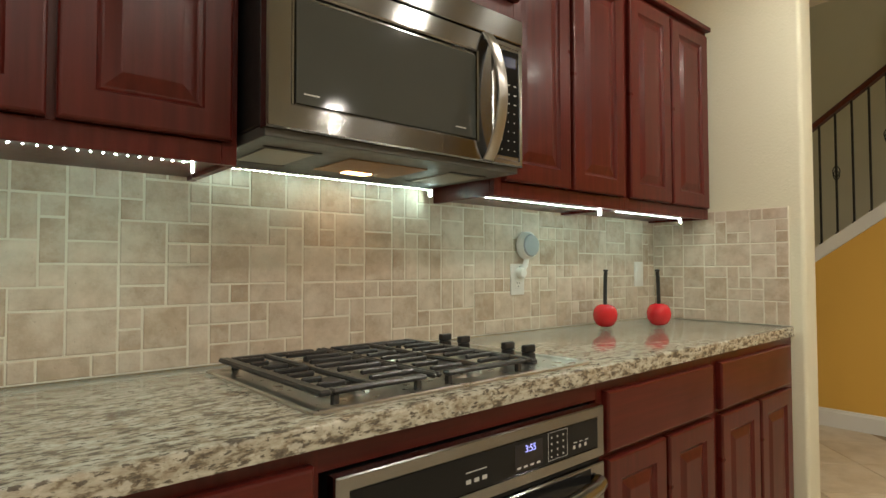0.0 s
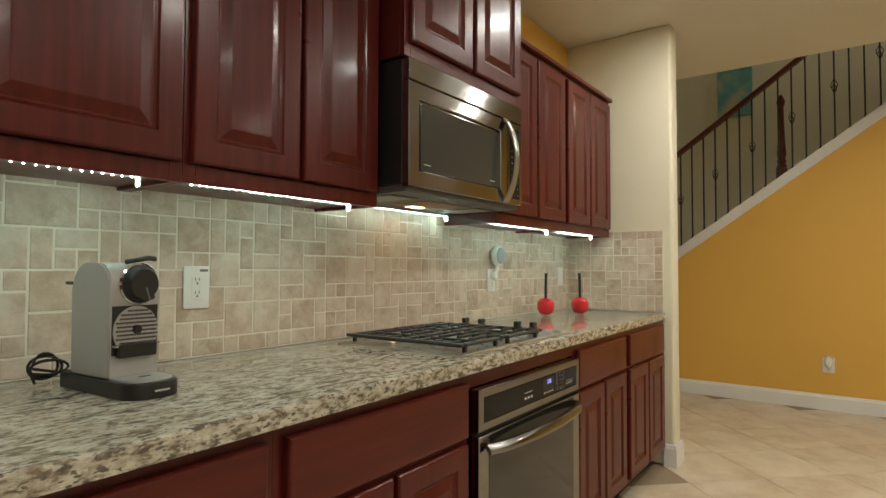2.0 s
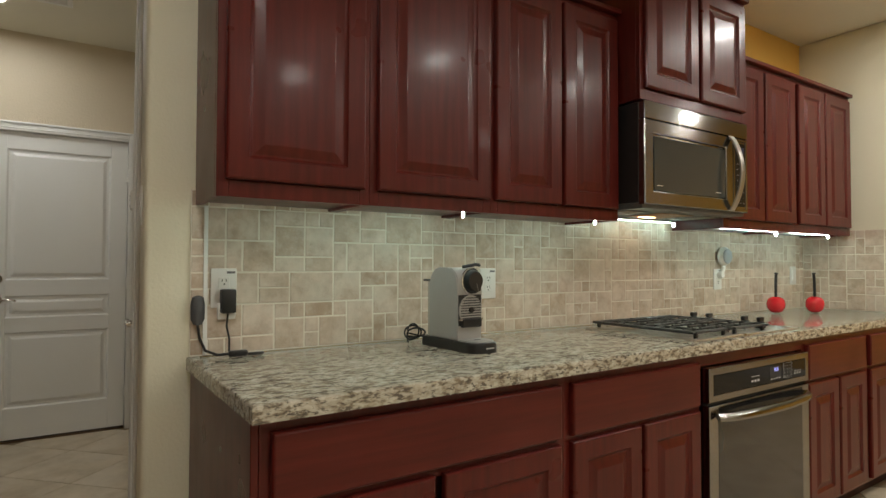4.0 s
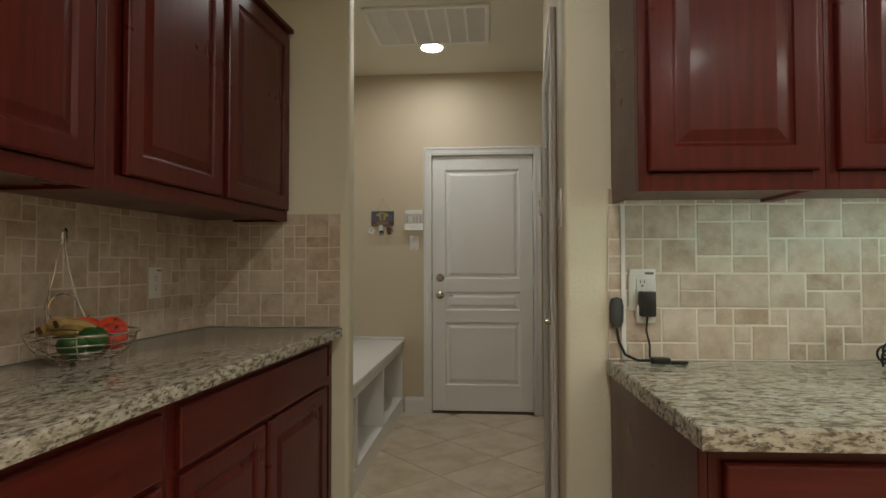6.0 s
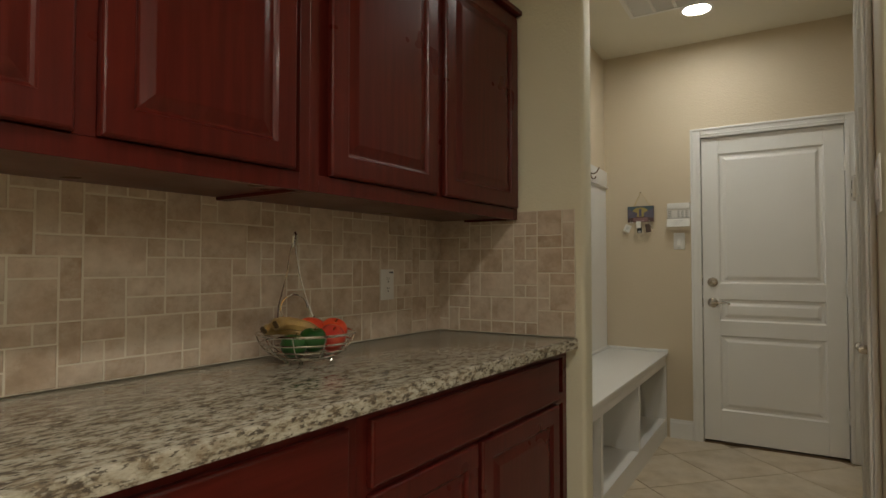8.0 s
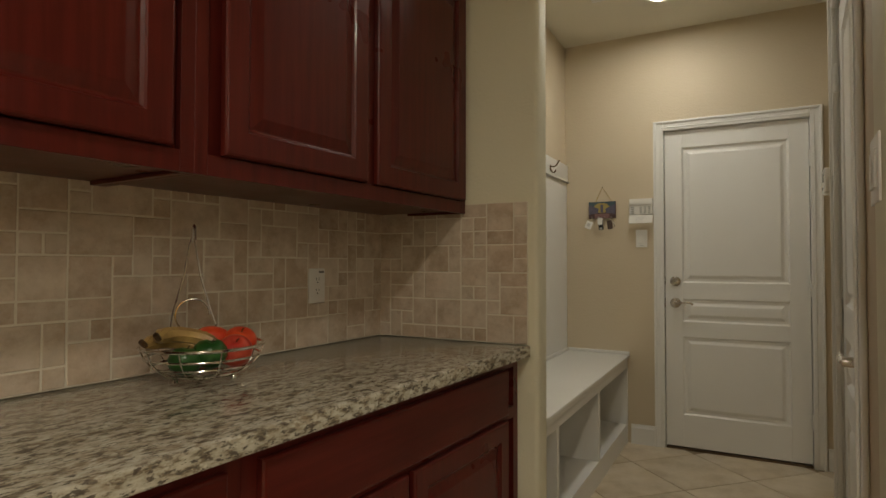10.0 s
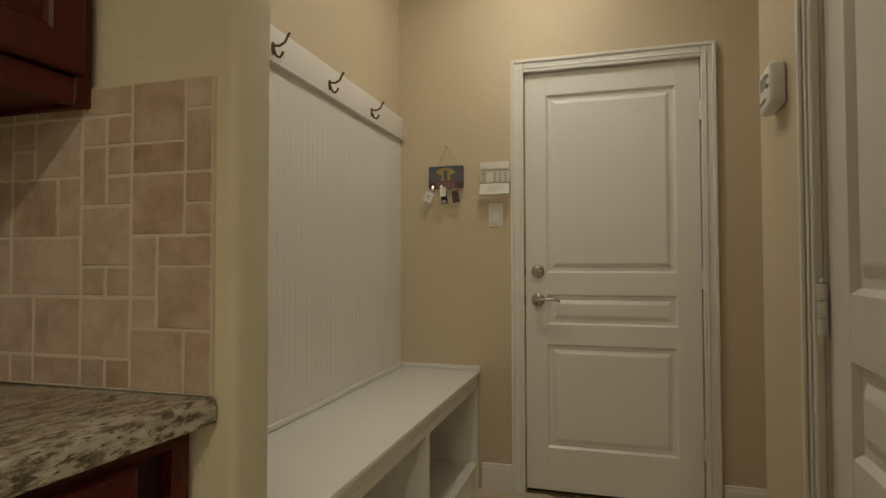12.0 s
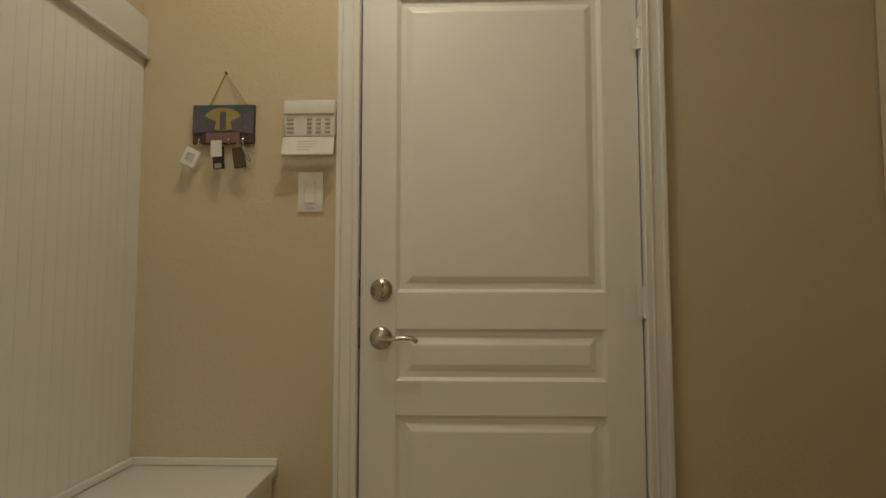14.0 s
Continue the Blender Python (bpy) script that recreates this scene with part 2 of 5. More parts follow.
def rings(bm, x0, x1, z0, z1, steps):
    """Nested rectangles, each (inset, depth towards -y), joined and closed: a moulded panel."""
    loops = []
    for inset, y in steps:
        loops.append([bm.verts.new(c) for c in ((x0 + inset, y, z0 + inset), (x1 - inset, y, z0 + inset), (x1 - inset, y, z1 - inset), (x0 + inset, y, z1 - inset))])
    for a, b in zip(loops, loops[1:]):
        for k in range(4):
            bm.faces.new((a[k], a[(k + 1) % 4], b[(k + 1) % 4], b[k]))
    bm.faces.new(loops[-1])
    bm.faces.new(loops[0][::-1])
    return bm


def solid(bm, outline, z0, z1, bevel=0.0, segments=2):
    """An outline in x and y, raised from z0 to z1."""
    low = [bm.verts.new((x, y, z0)) for x, y in outline]
    high = [bm.verts.new((x, y, z1)) for x, y in outline]
    bm.faces.new(low[::-1])
    top = bm.faces.new(high)
    for k in range(len(outline)):
        n = (k + 1) % len(outline)
        bm.faces.new((low[k], low[n], high[n], high[k]))
    if bevel:
        bmesh.ops.bevel(bm, geom=[e for e in top.edges], offset=bevel, segments=segments, affect="EDGES", profile=0.5)
    return bm


def mesh_from(name, bm, mat, smooth=False):
    bmesh.ops.recalc_face_normals(bm, faces=bm.faces)
    me = bpy.data.meshes.new(name)
    bm.to_mesh(me)
    bm.free()
    me.materials.append(mat)
    if smooth:
        me.shade_smooth()
        me.set_sharp_from_angle(angle=radians(38))
    return me


def part(name, bm, mat, parent, label="", smooth=False, m=None):
    ob = new(name, mesh_from(name, bm, mat, smooth))
    ob.parent = parent
    if m is not None:
        ob.matrix_basis = m
    return tagged(ob, label)


def thing(name, m, label, category, group="", kind=""):
    ob = new(name)
    ob.empty_display_size = 0.1
    ob.matrix_basis = m
    return tagged(ob, label, category, group, kind)


def structure(name, bm, mat, label, m=None, smooth=False):
    ob = new(name, mesh_from(name, bm, mat, smooth))
    if m is not None:
        ob.matrix_basis = m
    return tagged(ob, label, name.rstrip("_0123456789").split("_")[0], "", "structure")


def lettering(words, size, mat, parent, m, name="lettering", extrude=0.0004):
    cu = bpy.data.curves.new(name, "FONT")
    cu.body, cu.size, cu.extrude, cu.align_x, cu.align_y = words, size, extrude, "CENTER", "CENTER"
    holder = bpy.data.objects.new(name, cu)
    scene.collection.objects.link(holder)
    bpy.context.view_layer.update()
    me = bpy.data.meshes.new_from_object(holder.evaluated_get(bpy.context.evaluated_depsgraph_get()))
    bpy.data.objects.remove(holder)
    me.materials.clear()
    me.materials.append(mat)
    ob = new(name, me)
    ob.parent, ob.matrix_basis = parent, m
    return ob


# The kitchen run stands slightly off the hall's walls.
K = Matrix.Translation((0, 1.45, 0)) @ Matrix.Rotation(radians(0.6), 4, "Z") @ Matrix.Translation((0, -1.45, 0))
# The hall's wall with the pantry door: local x = 0 is its face, local y runs along it.
R = Matrix.Translation((-1.352, 1.45, 0)) @ Matrix.Rotation(radians(-3.7), 4, "Z")
# The wall behind the fruit counter: local x runs along it, fronts face -y.
FW = Matrix.Translation((-2.885, 2.243, 0)) @ Matrix.Rotation(radians(86.2), 4, "Z") @ Matrix.Translation((-2.243, 0, 0))
HALL_Y, HALL_TOP, KITCHEN_TOP = 4.31, 2.76, 2.68


# ---- structure ----
def slab(name, mat, label, *box_args, bevel=0.0, segments=1, m=None):
    return structure(name, boxed(*box_args, bevel=bevel, segments=segments), mat, label, m, smooth=bevel > 0)


slab("floor", FLOOR_GROUT, "dark grout bed under the diagonal stone floor tiles", -3.7, 6.1, -3.8, 4.6, -0.12, -0.004)
slab("ceiling_1", CEILING, "flat cream-painted kitchen ceiling", -3.7, 3.70, -3.8, 2.30, KITCHEN_TOP, KITCHEN_TOP + 0.1)
slab("ceiling_2", CEILING, "flat cream-painted hall ceiling", -3.1, 0.2, 2.305, 4.6, HALL_TOP, HALL_TOP + 0.1)
# out of view, added to shut the stairwell at the top
slab("ceiling_3", CEILING, "unseen high ceiling closing the stairwell", 3.58, 6.1, -3.8, 2.6, 5.4, 5.5)
slab("wall_north_1", GOLD, "golden yellow wall behind the kitchen cabinets", -1.19, 2.72, 0.0, 0.12, 0, KITCHEN_TOP, m=K @ Matrix.Translation((0, 1.45, 0)))
slab("wall_north_2", CREAM, "cream wall end with a rounded corner beside the counter", -1.352, -1.19, 0.0, 0.12, 0, KITCHEN_TOP + 0.09, bevel=0.018, segments=4, m=K @ Matrix.Translation((0, 1.45, 0)))
slab("wall_east_1", CREAM, "cream wall end with a rounded corner closing the counter run", 2.58, 2.715, 0.80, 1.60, 0, KITCHEN_TOP, bevel=0.018, segments=4)
slab("wall_east_2", CREAM, "cream wall running on past the kitchen", 2.60, 2.71, 1.61, 2.5, 0, KITCHEN_TOP)
# nook and south walls are out of view, added to close the shell
slab("wall_nook", CREAM, "unseen cream wall closing the end of the stair nook", 2.72, 6.0, 2.4, 2.52, 0, 5.4)
slab("wall_south", CREAM, "unseen cream wall closing the room behind the kitchen", -3.65, 6.0, -3.72, -3.6, 0, 5.4)
slab("wall_west", CREAM, "cream wall behind the fruit counter", -5.85, 2.24, 0.0, 0.12, 0, KITCHEN_TOP, m=FW)
slab("wall_return", CREAM, "cream wall end with rounded corners beside the hall opening", -3.02, -2.210, 2.245, 2.350, 0, HALL_TOP, bevel=0.018, segments=4)
slab("wall_hall_west", TAN, "tan hall wall above the white bench panelling", -2.82, -2.70, 2.355, 4.44, 0, HALL_TOP)
for n, args in enumerate(((-2.70, -2.075, HALL_Y, HALL_Y + 0.13, 0, HALL_TOP), (-1.175, -0.40, HALL_Y, HALL_Y + 0.13, 0, HALL_TOP), (-2.075, -1.175, HALL_Y, HALL_Y + 0.13, 2.11, HALL_TOP)), 1):
    slab("wall_hall_north_%d" % n, TAN, "tan hall wall around the white door", *args)
# hall wall with the pantry opening, its far end rounded
slab("wall_pantry_1", TAN, "tan hall wall with a light switch", 0, 0.12, 0.10, 0.375, 0, HALL_TOP, m=R)
slab("wall_pantry_2", TAN, "tan hall wall with a thermostat and a rounded end", 0, 0.12, 1.165, 1.71, 0, HALL_TOP, m=R)
slab("wall_pantry_3", TAN, "tan hall wall above the pantry door", 0, 0.12, 0.375, 1.165, 2.09, HALL_TOP, m=R)
slab("wall_alcove_1", TAN, "tan wall at the side of the hall recess", -1.14, -0.40, 3.02, 3.13, 0, HALL_TOP)
slab("wall_alcove_2", TAN, "tan wall closing the hall recess", -0.54, -0.42, 3.135, 4.305, 0, HALL_TOP)
# never in view, added to close off the pantry
slab("wall_pantry_back", TAN, "unseen plain wall closing the back of the pantry", -1.0, -0.9, 1.60, 3.0, 0, HALL_TOP)
slab("wall_stair_far", CREAM, "shaded cream wall behind the staircase", 5.9, 6.0, -3.6, 2.39, 0, 5.4)
slab("wall_stair_header", CREAM, "cream wall above the kitchen ceiling edge", 3.58, 3.695, -3.6, 2.39, KITCHEN_TOP + 0.1, 5.4)

# yellow stair wall with a sloping top
def slope_z(y):
    return 1.26 + (1.357 - y) * 0.712


bm = bmesh.new()
outline = [(-3.6, 0), (2.4, 0), (2.4, slope_z(2.4)), (-3.6, slope_z(-3.6))]
a = [bm.verts.new((4.8, y, z)) for y, z in outline]
b = [bm.verts.new((4.92, y, z)) for y, z in outline]
bm.faces.new(a), bm.faces.new(b[::-1])
for k in range(4):
    bm.faces.new((a[k], a[(k + 1) % 4], b[(k + 1) % 4], b[k]))
structure("wall_stair", bm, GOLD, "golden yellow wall under the sloping stair rail")
bm = bmesh.new()
outline = [(2.395, slope_z(2.395)), (2.395, slope_z(2.395) + 0.105), (-3.595, slope_z(-3.595) + 0.105), (-3.595, slope_z(-3.595))]
a = [bm.verts.new((4.78, y, z)) for y, z in outline]
b = [bm.verts.new((4.94, y, z)) for y, z in outline]
bm.faces.new(a), bm.faces.new(b[::-1])
for k in range(4):
    bm.faces.new((a[k], a[(k + 1) % 4], b[(k + 1) % 4], b[k]))
structure("trim_stair", bm, WHITE, "white painted sloping cap on the stair wall")


def baseboard(name, length, m, h=0.13, t=0.014):
    """White skirting along local x, its face towards -y, with a stepped top."""
    bm = bmesh.new()
    outline = [(0, 0), (-t, 0), (-t, h - 0.025), (-t * 0.6, h - 0.012), (-t * 0.6, h - 0.004), (-t * 0.3, h), (0, h)]
    a = [bm.verts.new((0, y, z)) for y, z in outline]
    b = [bm.verts.new((length, y, z)) for y, z in outline]
    bm.faces.new(a), bm.faces.new(b[::-1])
    for k in range(len(outline)):
        n = (k + 1) % len(outline)
        bm.faces.new((a[k], b[k], b[n], a[n]))
    structure(name, bm, WHITE, "white painted baseboard along the wall", m)


baseboard("baseboard_1", 5.9, Matrix.Translation((4.799, 2.39, 0)) @ Matrix.Rotation(radians(-90), 4, "Z"))
baseboard("baseboard_2", 0.165, Matrix.Translation((2.565, 0.799, 0)))
baseboard("baseboard_3", 0.15, Matrix.Translation((-2.251, HALL_Y - 0.001, 0)))
baseboard("baseboard_4", 0.60, Matrix.Translation((-1.145, HALL_Y - 0.001, 0)))
baseboard("baseboard_5", 0.26, R @ Matrix.Translation((-0.001, 0.355, 0)) @ Matrix.Rotation(radians(-90), 4, "Z"))
baseboard("baseboard_6", 0.46, R @ Matrix.Translation((-0.001, 1.70, 0)) @ Matrix.Rotation(radians(-90), 4, "Z"))
baseboard("baseboard_7", 0.06, Matrix.Translation((2.579, 0.86, 0)) @ Matrix.Rotation(radians(-90), 4, "Z"))


# ---- interior doors ----
def casing(name, x0, x1, top, m, label):
    """Moulded white trim round an opening from x0 to x1, facing -y."""
    w, bm = 0.062, bmesh.new()
    for a, b, z0, z1 in ((x0 - w, x0, 0, top + w), (x1, x1 + w, 0, top + w), (x0 + 0.0005, x1 - 0.0005, top, top + w)):
        box(bm, a, b, -0.016, 0.0, z0, z1, 0.004, 2)
    for a, b, z0, z1 in ((x0 - w - 0.002, x0 - w + 0.014, 0, top + w + 0.002), (x1 + w - 0.014, x1 + w + 0.002, 0, top + w + 0.002), (x0 - w + 0.015, x1 + w - 0.015, top + w - 0.014, top + w + 0.002)):
        box(bm, a, b, -0.024, -0.0165, z0, z1, 0.003, 2)
    for a, b, z0, z1 in ((x0 - 0.024, x0 - 0.016, 0, top + 0.02), (x1 + 0.016, x1 + 0.024, 0, top + 0.02), (x0 - 0.015, x1 + 0.015, top + 0.016, top + 0.024)):
        box(bm, a, b, -0.020, -0.0165, z0, z1, 0.0015, 1)
    for a, b, z0, z1 in ((x0 - 0.010, x0, 0, top + 0.010), (x1, x1 + 0.010, 0, top + 0.010), (x0 + 0.0005, x1 - 0.0005, top, top + 0.010)):
        box(bm, a, b, 0.0, 0.11, z0, z1)
    return structure(name, bm, WHITE, label, m)


def panel_leaf(name, w, h, m, label, panels, face=0.012):
    """A white moulded door leaf, x from 0 to w, facing -y at -0.001 - face."""
    leaf = thing(name, m, label, "door", kind="structure")
    t0, t1 = face, face + 0.035
    sx = 0.105
    xs = (0, sx, w - sx, w)
    for a, b in ((xs[0], xs[1]), (xs[2], xs[3])):
        part("stile", boxed(a, b, t0, t1, 0, h, 0.0015), WHITE_DOOR, leaf)
    levels = [0] + [z for pair in panels for z in pair] + [h]
    for z0, z1 in zip(levels[::2], levels[1::2]):
        part("rail", boxed(xs[1] + 0.0002, xs[2] - 0.0002, t0 + 0.0002, t1, z0, z1), WHITE_DOOR, leaf)
    for z0, z1 in panels:
        bm = rings(bmesh.new(), xs[1], xs[2], z0, z1, [(0, t1 - 0.002), (0.0, t0 + 0.001), (0.010, t0 + 0.012), (0.026, t0 + 0.012), (0.030, t0 + 0.010), (0.044, t0 + 0.003), (0.048, t0 + 0.002)])
        part("panel", bm, WHITE_DOOR, leaf)
    return leaf


def lever(parent, x, z, y, mat, towards=1.0):
    bm = lathe(bmesh.new(), [(0, 0), (0.033, 0), (0.033, 0.006), (0.026, 0.014), (0.013, 0.018), (0.011, 0.045), (0, 0.047)], pose(x, y, z, 90), 24)
    handle = part("lever_handle", bm, mat, parent, "satin nickel lever handle", True)
    pts = [(x, y - 0.042, z), (x + towards * 0.03, y - 0.046, z + 0.001), (x + towards * 0.065, y - 0.046, z + 0.006), (x + towards * 0.092, y - 0.045, z + 0.003), (x + towards * 0.108, y - 0.043, z - 0.007)]
    part("grip", rod(bmesh.new(), pts, 0.008, 10, flat=0.7), mat, handle, smooth=True)
    return handle


def hinge(parent, x, z, y):
    bm = bmesh.new()
    for k in range(3):
        lathe(bm, [(0, 0), (0.0088, 0), (0.0088, 0.029), (0, 0.029)], Matrix.Translation((x, y, z + k * 0.0305)), 10)
    lathe(bm, [(0, 0), (0.004, 0), (0.0045, 0.006), (0, 0.01)], Matrix.Translation((x, y, z + 0.092)), 8)
    box(bm, x - 0.024, x - 0.001, y + 0.003, y + 0.007, z, z + 0.09)
    part("hinge", bm, WHITE, parent, "hinge painted over in white", True)


casing("trim_door_1", -2.035, -1.215, 2.085, Matrix.Translation((0, HALL_Y, 0)), "white moulded casing round the hall door")
PANELS = [(0.205, 0.712), (0.808, 0.957), (1.062, 1.948)]
door_1 = panel_leaf("door_1", 0.812, 2.062, Matrix.Translation((-2.031, HALL_Y, 0.02)), "closed white three-panel door with nickel lever", PANELS)
lever(door_1, 0.062, 0.93, 0.012, NICKEL)
bm = lathe(bmesh.new(), [(0, 0), (0.033, 0), (0.032, 0.008), (0.022, 0.013), (0.02, 0.016), (0, 0.017)], pose(0.062, 0.012, 1.07, 90), 24)
bolt = part("deadbolt", bm, NICKEL, door_1, "round satin nickel deadbolt", True)
part("thumb_turn", boxed(0.0575, 0.0665, -0.014, -0.004, 1.052, 1.088, 0.003, 2), NICKEL, bolt)
for z in (0.21, 0.99, 1.77):
    hinge(door_1, 0.816, z, -0.006)
part("latch_plate", boxed(-0.0035, -0.0005, 0.010, 0.03, 0.90, 0.96), BRONZE, door_1)
part("latch_plate", boxed(-0.0035, -0.0005, 0.010, 0.03, 1.05, 1.10), BRONZE, door_1)
slab("threshold", BRONZE, "dark metal threshold under the hall door", -2.03, -1.22, HALL_Y + 0.003, HALL_Y + 0.11, 0.0, 0.012)
# added backing hidden by the shut door
slab("wall_beyond_door", TAN, "unseen plain wall closing the space behind the hall door", -2.1, -1.15, HALL_Y + 0.14, HALL_Y + 0.2, 0, 2.3)

PD = R @ Matrix.Translation((0, 1.155, 0)) @ Matrix.Rotation(radians(-90), 4, "Z")
casing("trim_door_2", 0.0, 0.77, 2.075, PD, "white moulded casing round the pantry door")
door_2 = panel_leaf("door_2", 0.762, 2.055, PD @ Matrix.Translation((0.004, 0, 0.015)), "closed white three-panel pantry door with nickel lever", PANELS, 0.006)
lever(door_2, 0.70, 0.965, 0.006, NICKEL, -1.0)
for z in (0.20, 0.985, 1.77):
    hinge(door_2, -0.002, z, -0.004)


# ---- tiles of the floor ----
def tile_mesh(name, w, h, t, bevel, mat):
    """A tile flat in x and z, its face at -t, edges eased."""
    bm = bmesh.new()
    b = bevel
    loops = [[bm.verts.new(c) for c in ((x0, y, z0), (x1, y, z0), (x1, y, z1), (x0, y, z1))] for x0, x1, z0, z1, y in ((0, w, 0, h, 0), (0, w, 0, h, -t + b), (b * 1.3, w - b * 1.3, b * 1.3, h - b * 1.3, -t))]
    for p, q in zip(loops, loops[1:]):
        for k in range(4):
            bm.faces.new((p[k], p[(k + 1) % 4], q[(k + 1) % 4], q[k]))
    bm.faces.new(loops[-1])
    return mesh_from(name, bm, mat)


# ---- cabinets: local y = 0 is the wall, fronts face -y ----
KW = K @ Matrix.Translation((0, 1.45, 0))
# the base units and their worktop run out a little from the wall towards the free end
KB = KW @ Matrix.Translation((2.57, 0, 0)) @ Matrix.Rotation(radians(0.8), 4, "Z") @ Matrix.Translation((-2.57, 0, 0))


def raised_front(w, h, rail=0.058, flat=False):
    """A cabinet front, x 0 to w, z 0 to h, back at y = 0, with a raised field."""
    t = 0.02
    if flat:
        steps = [(0, 0), (0, -t + 0.006), (0.003, -t + 0.0015), (0.007, -t)]
    else:
        steps = [(0, 0), (0, -t + 0.006), (0.003, -t + 0.0015), (0.007, -t), (rail, -t), (rail + 0.004, -t + 0.005), (rail + 0.010, -t + 0.009), (rail + 0.014, -t + 0.009), (rail + 0.040, -t + 0.0015), (rail + 0.043, -t + 0.001)]
    return rings(bmesh.new(), 0, w, 0, h, steps)


def base_unit(M, x0, x1, drawers, doors, label, depth=0.62, end_left=False, group="base cabinets"):
    unit = thing("base_cabinet", M @ Matrix.Translation((x0, 0, 0)), label, "cabinet", group)
    w = x1 - x0
    bm = boxed(0.001, w - 0.001, -depth + 0.02, -0.03, 0.105, 0.874)
    box(bm, 0.001, w - 0.001, -depth + 0.08, -0.03, 0.0, 0.1045)
    part("body", bm, CHERRY_SHADE, unit)
    bm = bmesh.new()
    for a, b, z0, z1 in ((0, 0.035, 0.105, 0.874), (w - 0.035, w, 0.105, 0.874), (0.0352, w - 0.0352, 0.842, 0.874), (0.0352, w - 0.0352, 0.665, 0.705), (0.0352, w - 0.0352, 0.105, 0.135)):
        box(bm, a, b, -depth, -depth + 0.019, z0, z1)
    part("face_frame", bm, CHERRY, unit)
    if end_left:
        part("end_panel", boxed(-0.018, -0.0005, -depth, 0.03, 0.0, 0.874, 0.002), CHERRY, unit)
    for a, b in drawers:
        part("drawer_front", raised_front(b - a, 0.155, flat=True), CHERRY_X, unit, m=Matrix.Translation((a - x0, -depth - 0.001, 0.69)))
    for a, b in doors:
        part("door", raised_front(b - a, 0.548), CHERRY, unit, m=Matrix.Translation((a - x0, -depth - 0.001, 0.125)))
    return unit


BASE_LABEL = "cherry-stained base cabinet with raised-panel doors under the granite"
base_unit(KB, -1.205, -0.315, [(-1.182, -0.337)], [(-1.182, -0.775), (-0.747, -0.337)], "wide cherry-stained base cabinet with one long drawer", end_left=True)
base_unit(KB, -0.314, 0.376, [(-0.290, 0.360)], [(-0.290, 0.028), (0.046, 0.360)], BASE_LABEL)
base_unit(KB, 1.158, 1.815, [(1.185, 1.79)], [(1.185, 1.480), (1.498, 1.79)], BASE_LABEL)
base_unit(KB, 1.816, 2.560, [(1.85, 2.50)], [(1.85, 2.166), (2.184, 2.50)], "cherry-stained base cabinet beside the cream wall end")
FRUIT_LABEL = "dark cherry base cabinet under the fruit counter"
base_unit(FW, 1.075, 2.272, [(1.11, 2.16)], [(1.11, 1.575), (1.60, 2.16)], FRUIT_LABEL, depth=0.60, group="fruit counter cabinets")
base_unit(FW, 0.10, 1.074, [(0.14, 1.035)], [(0.14, 0.575), (0.60, 1.035)], FRUIT_LABEL, depth=0.60, group="fruit counter cabinets")
base_unit(FW, -0.90, 0.099, [(-0.86, 0.06)], [(-0.86, -0.415), (-0.385, 0.06)], FRUIT_LABEL, depth=0.60, group="fruit counter cabinets")


def wall_unit(M, x0, x1, z0, z1, doors, label, depth=0.297, lip=0.0097, group="wall cabinets"):
    unit = thing("wall_cabinet", M @ Matrix.Translation((x0, 0, z0)), label, "cabinet", group)
    w, h = x1 - x0, z1 - z0
    part("body", boxed(0.019, w - 0.019, -depth + 0.0195, -0.002, lip, h), CHERRY, unit)
    for a, b in ((0, 0.0185), (w - 0.0185, w)):
        part("side_panel", boxed(a, b, -depth + 0.0195, -0.001, 0, h, 0.0015), CHERRY, unit)
    bm = bmesh.new()
    for a, b, c, d in ((0, 0.032, 0, h), (w - 0.032, w, 0, h), (0.0322, w - 0.0322, 0, 0.045), (0.0322, w - 0.0322, h - 0.04, h)):
        box(bm, a, b, -depth, -depth + 0.019, c, d, 0.001)
    if len(doors) == 2:
        mid = (doors[0][1] + doors[1][0]) / 2 - x0
        box(bm, mid - 0.02, mid + 0.02, -depth, -depth + 0.019, 0.0452, h - 0.0402)
    part("face_frame", bm, CHERRY, unit)
    part("cornice", boxed(-0.004, w + 0.004, -depth - 0.026, -0.002, h + 0.0005, h + 0.022, 0.004, 2), CHERRY_X, unit)
    for a, b in doors:
        part("door", raised_front(b - a, h - 0.072), CHERRY, unit, m=Matrix.Translation((a - x0, -depth - 0.001, 0.047)))
    return unit


UP = "glossy cherry-stained wall cabinet with raised-panel door"
wall_unit(KW, -1.212, -0.766, 1.378, 2.24, [(-1.19, -0.786)], UP)
wall_unit(KW, -0.7655, -0.2955, 1.378, 2.24, [(-0.742, -0.306)], UP)
wall_unit(KW, -0.295, 0.3775, 1.378, 2.24, [(-0.280, 0.040), (0.055, 0.362)], "glossy cherry-stained two-door wall cabinet beside the microwave")
wall_unit(KW, 0.3785, 1.1525, 1.868, 2.44, [(0.40, 0.755), (0.776, 1.13)], "deeper cherry-stained cabinet above the microwave", depth=0.41, lip=0.0)
wall_unit(KW, 1.1535, 1.857, 1.378, 2.24, [(1.185, 1.507), (1.524, 1.838)], "glossy cherry-stained two-door wall cabinet beside the microwave")
wall_unit(KW, 1.858, 2.545, 1.378, 2.24, [(1.878, 2.185), (2.20, 2.522)], "glossy cherry-stained two-door wall cabinet at the wall end")
UPF = "dark cherry wall cabinet above the fruit counter"
wall_unit(FW, 1.118, 2.262, 1.394, 2.26, [(1.18, 1.665), (1.71, 2.235)], UPF, depth=0.39, group="fruit wall cabinets")
